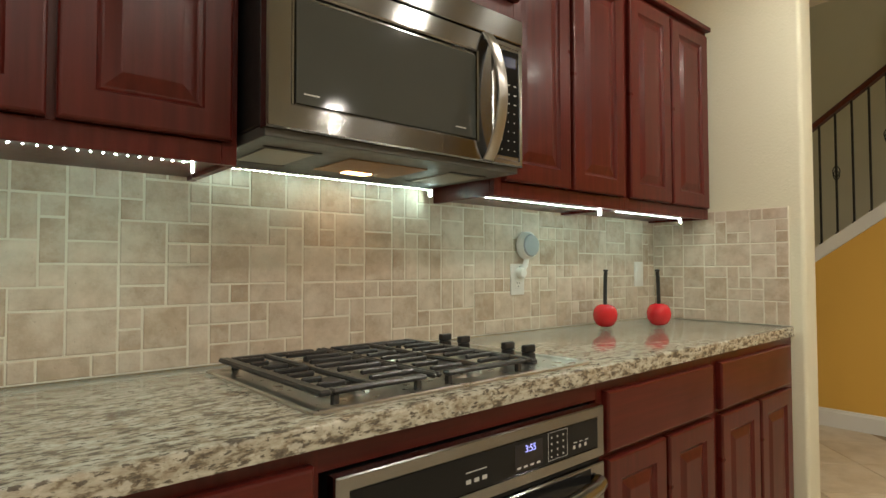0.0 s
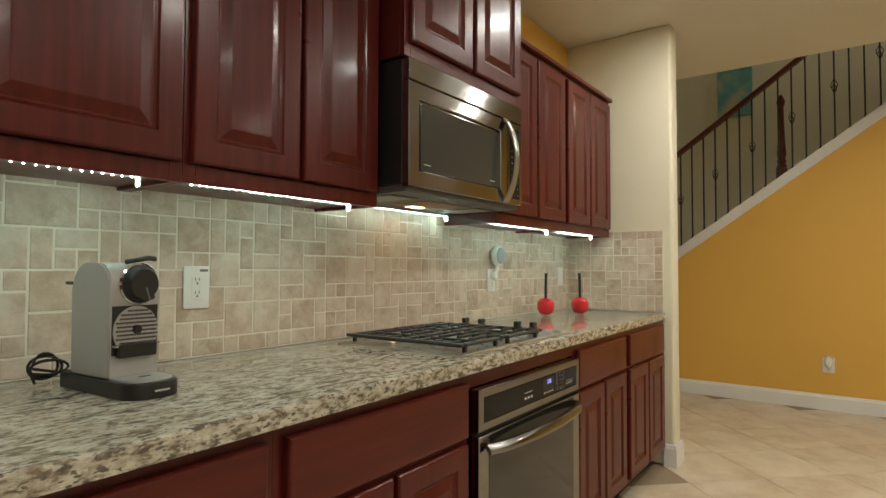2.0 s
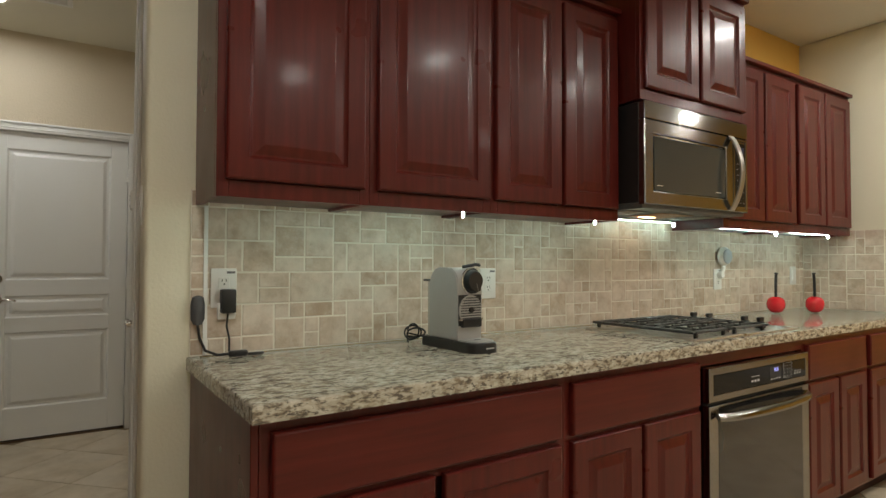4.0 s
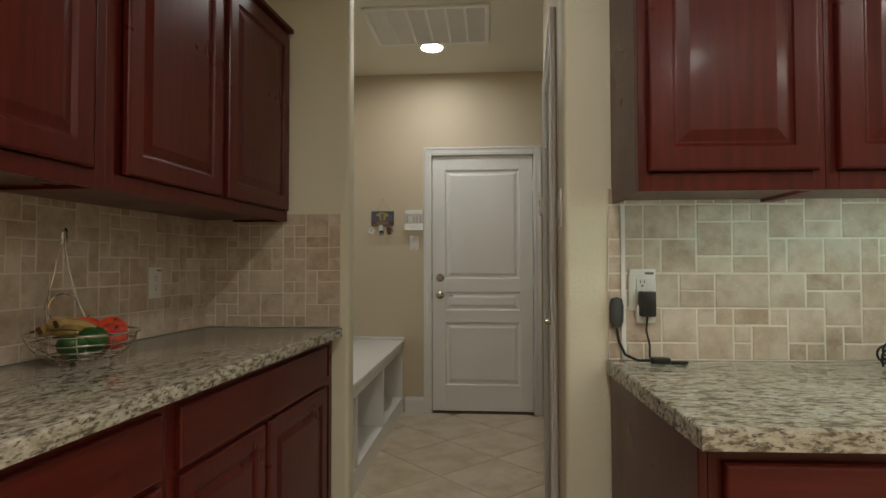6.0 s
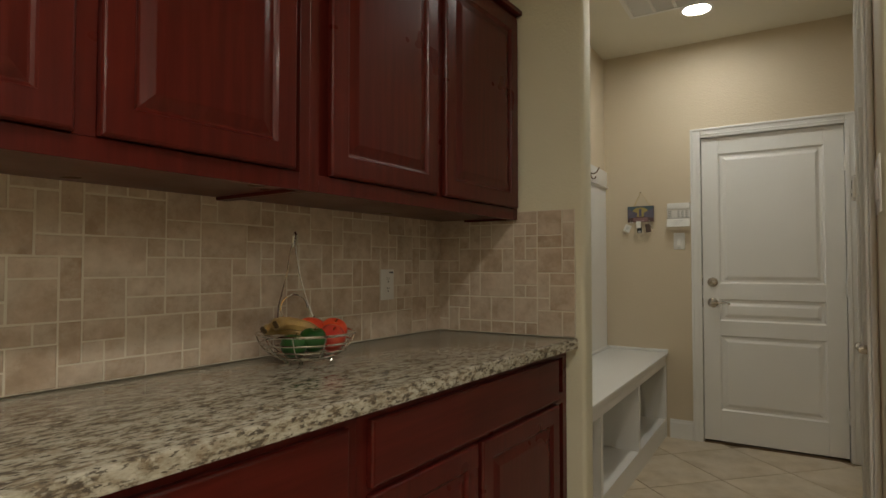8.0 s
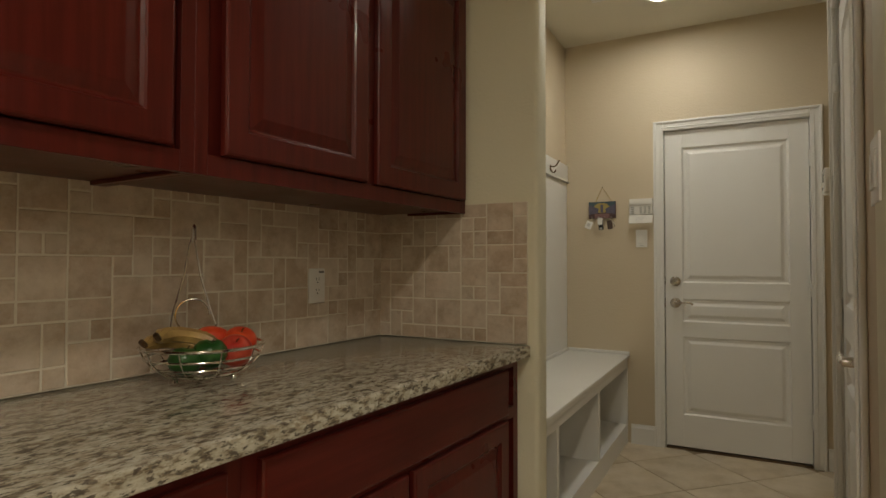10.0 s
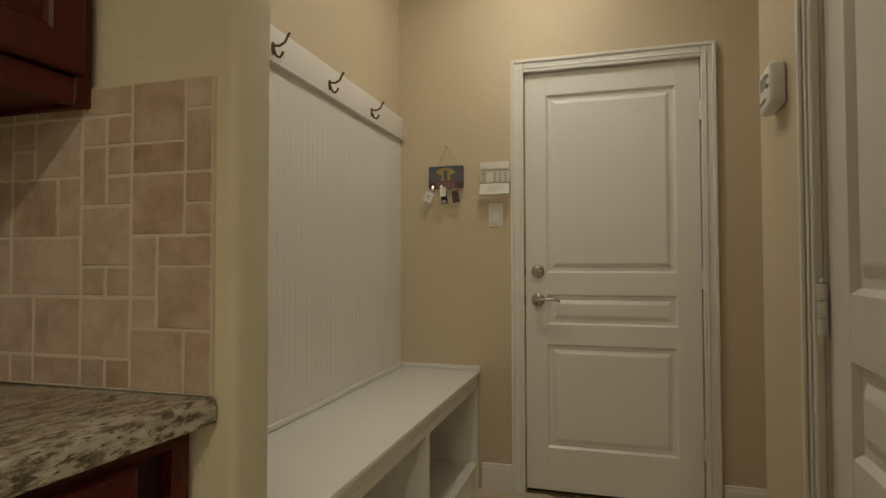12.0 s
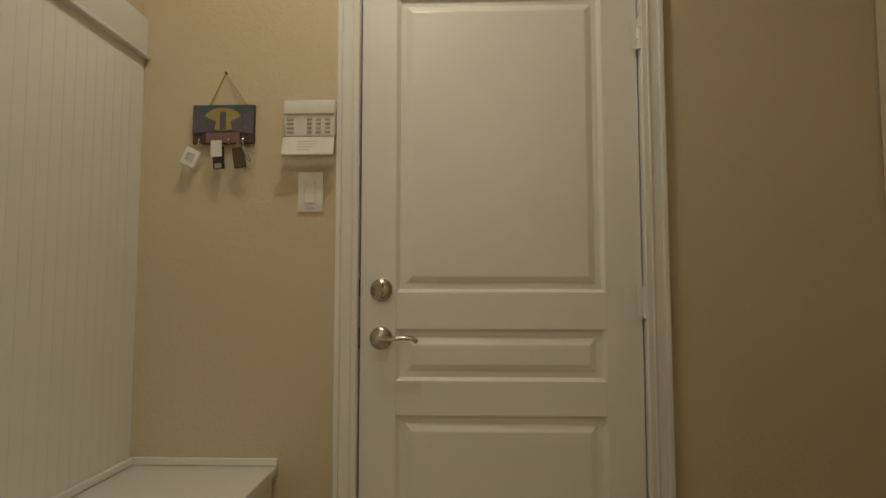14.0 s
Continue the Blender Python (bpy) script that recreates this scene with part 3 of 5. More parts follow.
wall_unit(FW, 0.02, 1.1175, 1.394, 2.26, [(0.06, 0.562), (0.605, 1.06)], UPF, depth=0.39, group="fruit wall cabinets")
wall_unit(FW, -1.10, 0.0195, 1.394, 2.26, [(-1.06, -0.56), (-0.52, -0.02)], UPF, depth=0.39, group="fruit wall cabinets")

# granite worktops with eased edges
top = thing("worktop", KB, "speckled beige and brown granite worktop with eased edge", "worktop")
part("granite_slab", solid(bmesh.new(), [(-1.232, -0.665), (2.575, -0.632), (2.575, -0.001), (-1.232, 0.051)], 0.875, 0.915, 0.008, 3), GRANITE, top, smooth=True)
top = thing("worktop", FW, "speckled granite worktop beneath the fruit bowl", "worktop")
part("granite_slab", solid(bmesh.new(), [(-0.95, -0.646), (2.280, -0.646), (2.243, -0.001), (-0.95, -0.001)], 0.875, 0.915, 0.008, 3), GRANITE, top, smooth=True)


# ---- lamps ----
def downlight(x, y, z, lens, label, radius=0.075):
    lamp = thing("recessed_light", Matrix.Translation((x, y, z)), label, "ceiling light", "recessed ceiling lights")
    part("trim_ring", lathe(bmesh.new(), [(radius, -0.001), (radius + 0.018, -0.001), (radius + 0.020, -0.005), (radius + 0.006, -0.009), (radius, -0.006), (radius, -0.001)], None, 32), WHITE_PLASTIC, lamp, smooth=True)
    part("lens", lathe(bmesh.new(), [(0, -0.007), (radius * 0.6, -0.0065), (radius - 0.001, -0.004), (radius - 0.001, -0.002), (0, -0.002)], None, 32), lens, lamp, "glowing lamp lens", True)


# all out of view; the last is an added fill
for x, y in KITCHEN_CANS:
    downlight(x, y, KITCHEN_TOP, CAN_GLOW, "unseen lit round recessed light in the kitchen ceiling")
downlight(-1.975, 3.735, HALL_TOP, HALL_GLOW, "lit round recessed light in the hall ceiling")
# added out of view to lift the lower hall and the pantry wall
downlight(-1.93, 2.72, HALL_TOP, HALL_FILL_GLOW, "unseen recessed light added to brighten the hall by the pantry")
# no such lamp is known here; it fills the stairwell from above
downlight(5.4, -0.6, 5.4, CAN_GLOW, "unseen recessed light added to light the stairwell")


def led_strip(M, x0, x1, y, z, label, pitch=0.021, diode=LED):
    strip = thing("led_strip", M @ Matrix.Translation((x0, y, z)), label, "led strip", "under-cabinet led strips")
    part("tape", boxed(0, x1 - x0, -0.005, 0.005, -0.002, 0.0), TAPE, strip)
    bm = bmesh.new()
    for k in range(int((x1 - x0) / pitch)):
        c = (k + 0.5) * pitch
        box(bm, c - 0.0014, c + 0.0014, -0.0014, 0.0014, -0.0028, -0.0021)
    tagged(part("diodes", bm, diode, strip, "bright white diodes"), kind="stuff")
    clip = part("end_clip", boxed(x1 - x0 + 0.001, x1 - x0 + 0.005, -0.006, 0.014, -0.024, 0.0, 0.001), WHITE_PLASTIC, strip, "folded strip end glowing downwards")
    bm = bmesh.new()
    for k in range(3):
        box(bm, x1 - x0 - 0.0016, x1 - x0 + 0.0008, 0.001, 0.0055, -0.021 + k * 0.007, -0.0175 + k * 0.007)
    part("end_diodes", bm, diode, clip)
    return strip


LED_LABEL = "lit strip of white diodes under a wall cabinet"
led_strip(KW, -1.15, -0.37, -0.240, 1.3862, LED_LABEL)
led_strip(KW, -0.27, 0.305, -0.240, 1.3862, LED_LABEL)
led_strip(KW, 0.395, 1.10, -0.060, 1.416, "lit strip of white diodes under the microwave", 0.0175, LED_DIM)
led_strip(KW, 1.19, 1.82, -0.215, 1.3855, LED_LABEL)
led_strip(KW, 1.88, 2.45, -0.215, 1.3855, LED_LABEL)


# ---- kitchen appliances ----
def microwave():
    ob = thing("microwave", KW @ Matrix.Translation((0.388, 0, 1.438)), "stainless over-range microwave with dark glass door", "microwave")
    w, h, d = 0.754, 0.422, 0.395
    part("body", boxed(0, w, -d + 0.001, -0.012, 0.012, h, 0.002), BLACK, ob, "black painted casing")
    # top vent band
    part("vent_band", boxed(0.0, w, -d - 0.030, -d, h - 0.070, h, 0.003, 2), STEEL, ob, "brushed steel vent band")
    # door: steel surround with dark window
    bm = rings(bmesh.new(), 0.0, 0.632, 0.004, h - 0.073, [(0, -d), (0, -d - 0.026), (0.004, -d - 0.030), (0.051, -d - 0.030), (0.055, -d - 0.027), (0.057, -d - 0.020)])
    door = part("door", bm, STEEL, ob)
    part("window", boxed(0.065, 0.574, -d - 0.0262, -d - 0.021, 0.062, h - 0.138, 0.001), TINTED_GLASS, door, "dark tinted glass window")
    for k in range(2):
        part("print_bar", boxed(0.082 + k * 0.42, 0.118 + k * 0.42, -d - 0.0266, -d - 0.0263, 0.082, 0.085), PRINT, door)
    # control column
    bm = rings(bmesh.new(), 0.634, w, 0.004, h - 0.073, [(0, -d), (0, -d - 0.026), (0.004, -d - 0.030), (0.014, -d - 0.030), (0.016, -d - 0.027)])
    column = part("control_panel", bm, STEEL, ob)
    part("keypad_glass", boxed(0.652, w - 0.018, -d - 0.0295, -d - 0.0272, 0.030, h - 0.097, 0.0008), BLACK_GLASS, column)
    part("display", boxed(0.664, w - 0.03, -d - 0.0301, -d - 0.0297, h - 0.145, h - 0.115), plain("dim_blue_display", (0.02, 0.03, 0.08), 0.2), column)
    bm = bmesh.new()
    for r in range(8):
        for c in range(3):
            x, z = 0.666 + c * 0.025, 0.045 + r * 0.026
            box(bm, x, x + (0.010 if r > 4 else 0.004), -d - 0.0300, -d - 0.0296, z, z + 0.003)
    tagged(part("key_print", bm, PRINT, column), kind="stuff")
    # bowed flat handle
    bm, loops = bmesh.new(), []
    for k in range(17):
        u = k / 16
        out = 0.010 + 0.050 * math.sin(math.pi * u) ** 0.75
        x, z, half = 0.612 + 0.006 * math.sin(math.pi * u), 0.008 + u * 0.342, 0.0155 + 0.003 * abs(2 * u - 1)
        loops.append([bm.verts.new((x + a, -d - 0.028 - out + c, z)) for a, c in ((-half, 0.009), (-half, 0.003), (-half * 0.7, 0.0), (half * 0.7, 0.0), (half, 0.003), (half, 0.009))])
    for p, q in zip(loops, loops[1:]):
        for k in range(6):
            bm.faces.new((p[k], p[(k + 1) % 6], q[(k + 1) % 6], q[k]))
    bm.faces.new(loops[0][::-1]), bm.faces.new(loops[-1])
    for z in (0.016, 0.342):
        box(bm, 0.602, 0.622, -d - 0.038, -d - 0.029, z - 0.008, z + 0.008)
    part("handle", bm, STEEL_V, ob, "bowed flat steel handle", True)
    # underside
    part("base_plate", boxed(0.004, w - 0.004, -d - 0.012, -0.012, -0.012, 0.0115, 0.003, 2), BASE_GREY, ob, "dark underside plate")
    for a, b in ((0.05, 0.17), (0.585, 0.705)):
        part("filter", boxed(a, b, -0.30, -0.12, -0.0145, -0.0122, 0.001), MESH_METAL, ob, "metal grease filter")
        bm = bmesh.new()
        for y in (-0.315, -0.11):
            box(bm, a - 0.01, b + 0.01, y - 0.004, y + 0.004, -0.0135, -0.0122)
        tagged(part("filter_slot", bm, DARK_SLOT, ob), kind="stuff")
    part("lamp_cover", boxed(0.26, 0.50, -0.31, -0.12, -0.0150, -0.0122, 0.001), plain("amber_lamp_cover", (0.30, 0.17, 0.07), 0.65), ob, "amber lamp cover")
    part("lamp", boxed(0.34, 0.42, -0.16, -0.125, -0.0165, -0.0152), HOOD_GLOW, ob, "small lit cooktop lamp")


def oven():
    ob = thing("wall_oven", KB @ Matrix.Translation((0.39, 0, 0)), "stainless built-in oven with blue clock below the cooktop", "oven")
    w, top, low, f = 0.752, 0.822, 0.12, -0.655
    part("body", boxed(0.012, w - 0.012, f + 0.026, -0.05, low, top - 0.004), BLACK, ob)
    bm = rings(bmesh.new(), 0, w, 0.698, top, [(0, f + 0.03), (0, f + 0.003), (0.003, f), (0.024, f), (0.026, f + 0.003)])
    panel = part("control_panel", bm, STEEL, ob)
    part("panel_glass", boxed(0.0265, w - 0.0265, f + 0.0004, f + 0.0028, 0.725, top - 0.027, 0.0008), BLACK_GLASS, panel)
    part("clock_window", boxed(0.425, 0.515, f - 0.0002, f + 0.0003, 0.732, 0.788), plain("clock_glass", (0.006, 0.006, 0.012), 0.08), panel)
    lettering("3:55", 0.021, DISPLAY, panel, pose(0.475, f - 0.0006, 0.774, 90), "clock_digits")
    bm = bmesh.new()
    for k in range(4):
        box(bm, 0.432 + k * 0.021, 0.444 + k * 0.021, f - 0.0004, f - 0.0003, 0.7365, 0.7405)
    for r in range(4):
        for c in range(3):
            box(bm, 0.545 + c * 0.021, 0.549 + c * 0.021, f - 0.0002, f + 0.0002, 0.737 + r * 0.014, 0.741 + r * 0.014)
    for k in range(3):
        box(bm, 0.628 + k * 0.022, 0.641 + k * 0.022, f - 0.0002, f + 0.0002, 0.752, 0.754)
        box(bm, 0.626 + k * 0.022, 0.634 + k * 0.022, f - 0.0002, f + 0.0002, 0.739, 0.747)
    for k in range(3):
        box(bm, 0.285 + k * 0.022, 0.298 + k * 0.022, f - 0.0002, f + 0.0002, 0.742, 0.750)
    box(bm, 0.285, 0.342, f - 0.0002, f + 0.0002, 0.763, 0.765)
    for a, b, z0, z1 in ((0.535, 0.604, 0.7925, 0.7932), (0.535, 0.604, 0.7315, 0.7322), (0.535, 0.5357, 0.732, 0.793), (0.6035, 0.6042, 0.732, 0.793)):
        box(bm, a, b, f - 0.0002, f + 0.0002, z0, z1)
    tagged(part("key_print", bm, PRINT, panel), kind="stuff")
    part("vent_gap", boxed(0.004, w - 0.004, f + 0.012, f + 0.03, 0.686, 0.6975), DARK_SLOT, ob)
    bm = rings(bmesh.new(), 0, w, low, 0.685, [(0, f + 0.03), (0, f + 0.003), (0.003, f), (0.052, f), (0.055, f + 0.004), (0.057, f + 0.008)])
    door = part("door", bm, STEEL, ob)
    part("window", boxed(0.058, w - 0.058, f + 0.0015, f + 0.0075, low + 0.058, 0.6265, 0.001), WINDOW_GLASS, door, "dark oven window")
    part("top_glass", boxed(0.058, w - 0.058, f - 0.0006, f + 0.0009, 0.633, 0.679), BLACK_GLASS, door)
    pts = []
    for k in range(17):
        u = k / 16
        pts.append((0.03 + u * (w - 0.06), f - 0.012 - 0.045 * math.sin(math.pi * u) ** 0.6, 0.648))
    part("handle", rod(bmesh.new(), pts, 0.0185, 12, flat=0.6), STEEL, ob, "bowed steel handle", True)
    part("filler_strip", boxed(-0.015, w + 0.015, -0.62, -0.601, 0.826, 0.874), CHERRY_X, ob, "cherry wood strip above the oven")
    part("kick_panel", boxed(-0.015, w + 0.015, -0.60, -0.58, 0.0, 0.112), CHERRY_X, ob)


def cooktop():
    ob = thing("gas_cooktop", KB @ Matrix.Translation((0.375, -0.605, 0.9155)), "stainless gas cooktop with black iron grates on the granite", "cooktop")
    w, d = 0.785, 0.52
    bm = rings(bmesh.new(), 0, w, 0, d, [(0, 0), (0.0, -0.004), (0.004, -0.0065), (0.022, -0.0065), (0.028, -0.003), (0.034, -0.0025)])
    bmesh.ops.transform(bm, matrix=Matrix.Rotation(radians(-90), 4, "X") @ Matrix.Diagonal((1, 1, 1, 1)), verts=bm.verts)
    part("tray", bm, TRAY_STEEL, ob)
    burners = [(0.125, 0.13, 0.042), (0.125, 0.39, 0.036), (0.425, 0.13, 0.050), (0.425, 0.39, 0.040)]
    for x, y, r in burners:
        b = part("burner", lathe(bmesh.new(), [(0, 0.003), (r + 0.022, 0.003), (r + 0.016, 0.008), (r, 0.012), (r, 0.018), (0, 0.018)], Matrix.Translation((x, y, 0)), 24), TRAY_STEEL, ob, "", True)
        part("burner_cap", lathe(bmesh.new(), [(0, 0.0185), (r * 0.92, 0.0185), (r * 0.95, 0.022), (r * 0.86, 0.026), (0, 0.027)], Matrix.Translation((x, y, 0)), 24), IRON, b, smooth=True)
    y0, y1, z0, z1 = 0.020, 0.502, 0.023, 0.034
    for x0, x1, xc in ((0.022, 0.288, 0.135), (0.290, 0.585, 0.432)):
        grate = bmesh.new()
        for a, w_bar in ((x0, 0.026 if x0 < 0.1 else 0.012), (xc - 0.008, 0.016), (x1 - (0.012 if x0 < 0.1 else 0.024), 0.012 if x0 < 0.1 else 0.024)):
            box(grate, a, a + w_bar, y0, y1, z0, z1, 0.004)
        for y in (y0, y1 - 0.022):
            box(grate, x0 + 0.027, x1 - 0.0245, y, y + 0.022, z0 + 0.0003, z1 - 0.0004, 0.004)
        for row in range(7):
            y = 0.073 + row * 0.0605
            over = min(abs(y - 0.13), abs(y - 0.39)) < 0.04
            gap = 0.034 if over else (0.0 if row % 2 else 0.018)
            box(grate, x0 + 0.0265, xc - 0.0085 - gap, y, y + 0.010, z0 + 0.002, z1 + 0.002, 0.003)
            box(grate, xc + 0.0085 + gap * 1.2, x1 - 0.0125, y + 0.004, y + 0.014, z0 + 0.002, z1 + 0.002, 0.003)
        g_ob = part("grate", grate, IRON, ob, "black cast iron grate")
        for a in (x0 + 0.030, x1 - 0.050):
            for y in (y0 + 0.004, y1 - 0.016):
                part("foot", boxed(a, a + 0.012, y, y + 0.012, 0.0035, z0 - 0.0002, 0.001), IRON, g_ob)
    for y in (0.095, 0.165, 0.335, 0.415):
        k = part("knob", lathe(bmesh.new(), [(0, 0.003), (0.022, 0.003), (0.022, 0.012), (0.018, 0.016), (0.017, 0.030), (0, 0.031)], Matrix.Translation((0.655, y, 0)), 20), BLACK, ob, "black control knob", True)
        part("grip", boxed(0.635, 0.675, y - 0.0085, y + 0.0085, 0.0305, 0.050, 0.004, 2), BLACK, k)


def rounded_outline(x0, x1, y0, y1, front, back, steps=8):
    """A plan with rounded front and back corners."""
    pts = []
    for cx, cy, r, a0 in ((x1 - front, y0 + front, front, -90), (x1 - back, y1 - back, back, 0), (x0 + back, y1 - back, back, 90), (x0 + front, y0 + front, front, 180)):
        for k in range(steps + 1):
            a = radians(a0 + 90 * k / steps)
            pts.append((cx + r * math.cos(a), cy + r * math.sin(a)))
    return pts


def coffee_machine():
    ob = thing("coffee_machine", Matrix.Translation((-0.423, 1.174, 0.9155)) @ Matrix.Rotation(radians(4), 4, "Z") @ Matrix.Diagonal((0.88, 0.94, 0.945, 1)), "silver capsule coffee machine with black base and knob", "coffee machine")
    part("base", solid(bmesh.new(), rounded_outline(-0.066, 0.066, -0.185, 0.135, 0.05, 0.02), 0.0, 0.034, 0.006), BLACK, ob, "glossy black base", True)
    part("drip_tray", solid(bmesh.new(), rounded_outline(-0.056, 0.056, -0.174, -0.085, 0.042, 0.006), 0.0342, 0.0385, 0.002), GREY_PLASTIC, ob, "", True)
    part("tray_slot", boxed(-0.012, 0.016, -0.125, -0.117, 0.0386, 0.0392), DARK_SLOT, ob)
    part("print_bar", boxed(-0.012, 0.024, -0.1855, -0.1848, 0.014, 0.018), PRINT, ob)
    # side profile with a rounded back, extruded across
    prof = [(-0.082, 0.0345), (-0.082, 0.20)]
    prof += [(-0.082 + 0.052 - 0.052 * math.cos(radians(a)), 0.235 + 0.052 * math.sin(radians(a))) for a in range(10, 91, 16)]
    prof += [(0.025 + 0.06 * math.sin(radians(a)), 0.227 + 0.06 * math.cos(radians(a))) for a in range(0, 91, 15)]
    prof += [(0.085, 0.0345)]
    bm = bmesh.new()
    a = [bm.verts.new((-0.060, y, z)) for y, z in prof]
    b = [bm.verts.new((0.060, y, z)) for y, z in prof]
    bm.faces.new(a), bm.faces.new(b[::-1])
    for k in range(len(prof)):
        n = (k + 1) % len(prof)
        bm.faces.new((a[k], a[n], b[n], b[k]))
    bmesh.ops.bevel(bm, geom=[e for e in bm.edges if abs(e.verts[0].co.x - e.verts[1].co.x) < 1e-6], offset=0.004, segments=2, affect="EDGES")
    part("body", bm, GREY_PLASTIC, ob, "silver housing", True)
    part("front_recess", boxed(-0.054, 0.054, -0.0842, -0.0815, 0.085, 0.192), BLACK, ob)
    knob = part("knob", lathe(bmesh.new(), [(0, 0), (0.043, 0), (0.043, 0.006), (0.038, 0.008), (0.037, 0.024), (0.033, 0.030), (0, 0.031)], pose(0.006, -0.081, 0.240, 90), 32), BLACK, ob, "large black knob in a chrome ring", True)
    part("ring", lathe(bmesh.new(), [(0.0435, 0), (0.047, 0.0), (0.047, 0.005), (0.0435, 0.008), (0.0435, 0)], pose(0.006, -0.081, 0.240, 90), 32), CHROME, knob, smooth=True)
    part("nose", boxed(-0.016, 0.016, -0.0105, -0.001, -0.040, -0.016, 0.004, 2, m=pose(0.006, -0.1005, 0.240, 0, -18)), BLACK, knob, smooth=True)
    part("pointer", boxed(-0.0016, 0.0016, -0.0115, -0.0106, -0.038, -0.008, m=pose(0.006, -0.1005, 0.240, 0, -18)), PRINT_DARK, knob)
    part("lid_lever", rod(bmesh.new(), [(-0.004, -0.045, 0.289), (0.014, -0.066, 0.294), (0.030, -0.082, 0.298), (0.046, -0.086, 0.296)], 0.008, 10, flat=0.6), BLACK, ob, "black lid lever", True)
    # round woven cup support
    disc = part("cup_support", lathe(bmesh.new(), [(0, 0), (0.054, 0), (0.054, 0.004), (0, 0.005)], pose(0.0, -0.0845, 0.137, 90) @ Matrix.Diagonal((1, 1.0, 1, 1)), 32), GREY_PLASTIC, ob, "silver ribbed round grille", True)
    bm = bmesh.new()
    for r in range(-3, 6):
        half = math.sqrt(max(0, 0.050 ** 2 - (r * 0.0088) ** 2))
        count = int(half / 0.0058)
        for c in range(-count, count + 1):
            box(bm, c * 0.0105 * 0.55 - 0.0018 + (0.0028 if r % 2 else 0), c * 0.0105 * 0.55 + 0.0018 + (0.0028 if r % 2 else 0), -0.0905, -0.0893, 0.137 + r * 0.0088 - 0.0021, 0.137 + r * 0.0088 + 0.0021)
    tagged(part("grille_slots", bm, DARK_SLOT, disc), kind="stuff")
    part("spout", lathe(bmesh.new(), [(0, 0), (0.010, 0), (0.009, 0.008), (0, 0.009)], pose(0.0, -0.0893, 0.140, 90), 16), BLACK, ob, smooth=True)
    part("shelf", boxed(-0.046, 0.046, -0.100, -0.0842, 0.080, 0.108, 0.003), BLACK, ob)
    for x in (-0.0485, 0.0485):
        part("shelf_pin", boxed(x - 0.006, x + 0.006, -0.097, -0.0845, 0.102, 0.109, 0.002), CHROME, ob)
    part("water_tank", solid(bmesh.new(), rounded_outline(-0.048, 0.048, 0.0855, 0.130, 0.004, 0.03), 0.0345, 0.235, 0.004), plain("cloudy_tank", (0.55, 0.53, 0.46), 0.2), ob, "pale clear water tank", True)
    part("tank_lid", boxed(-0.052, 0.052, 0.0855, 0.136, 0.2355, 0.243, 0.002), BLACK, ob)
    cord = [(-0.02, 0.139, 0.02)]
    for k in range(52):
        a = k * 0.36
        cord.append((-0.080 - (0.030 + 0.0003 * k) * math.cos(a), 0.158 + 0.016 * math.sin(a * 0.31), 0.042 + (0.034 - 0.0004 * k) * math.sin(a)))
    cord.append((-0.10, 0.17, 0.006))
    part("cord", rod(bmesh.new(), cord, 0.0035, 6), BLACK, ob, "black coiled power cord", True)


microwave()
oven()
cooktop()
coffee_machine()


def cherry_timer(x, y, lean):
    ob = thing("cherry_ornament", Matrix.Translation((x, y, 0.9155)) @ Matrix.Scale(1.08, 4), "shiny red cherry ornament with tall black stem", "ornament", "cherry ornaments")
    prof = [(0, 0.0), (0.020, 0.001), (0.034, 0.010), (0.044, 0.028), (0.0465, 0.048), (0.043, 0.066), (0.033, 0.080), (0.018, 0.086), (0.008, 0.082), (0, 0.079)]
    part("fruit", lathe(bmesh.new(), prof, None, 32), RED_GLAZE, ob, "glossy red body", True)
    part("stem", rod(bmesh.new(), [(0, 0, 0.079), (lean * 0.1, 0, 0.11), (lean * 0.3, 0, 0.15), (lean * 0.6, 0, 0.185), (lean, 0, 0.212)], 0.0074, 10), BLACK, ob, "black glossy stem", True)
    part("stem_tip", lathe(bmesh.new(), [(0, 0), (0.0095, 0.001), (0.0095, 0.007), (0, 0.009)], Matrix.Translation((lean, 0, 0.211)), 12), BLACK, ob, smooth=True)


cherry_timer(1.965, 1.335, 0.006)
cherry_timer(2.19, 1.225, -0.008)


# ---- outlets and wall fittings; face towards -y at y = 0 ----
def wall_plate(name, m, w, h, label, kind="outlet", group=""):
    ob = thing(name, m, label, "outlet" if kind == "outlet" else "switch", group)
    part("plate", boxed(-w / 2, w / 2, -0.006, 0, -h / 2, h / 2, 0.0025, 2), WHITE_PLASTIC, ob, smooth=True)
    if kind == "outlet":
        part("insert", boxed(-0.0165, 0.0165, -0.0078, -0.0058, -0.034, 0.034, 0.001), WHITE_PLASTIC, ob)
        for z in (-0.019, 0.019):
            bm = bmesh.new()
            for x in (-0.006, 0.006):
                box(bm, x - 0.001, x + 0.001, -0.0084, -0.0079, z + 0.001, z + 0.009)
            lathe(bm, [(0, 0), (0.0028, 0), (0.0028, 0.0006), (0, 0.0006)], pose(0, -0.0079, z - 0.007, 90), 10)
            tagged(part("socket_slots", bm, DARK_SLOT, ob), kind="stuff")
        part("label_mark", boxed(0.008, w / 2 - 0.006, -0.0066, -0.0061, h / 2 - 0.016, h / 2 - 0.009), PRINT_DARK, ob)
    return ob


def rocker(parent, x):
    part("rocker", boxed(x - 0.0165, x + 0.0165, -0.0095, -0.0055, -0.034, 0.034, 0.002), WHITE_PLASTIC, parent)


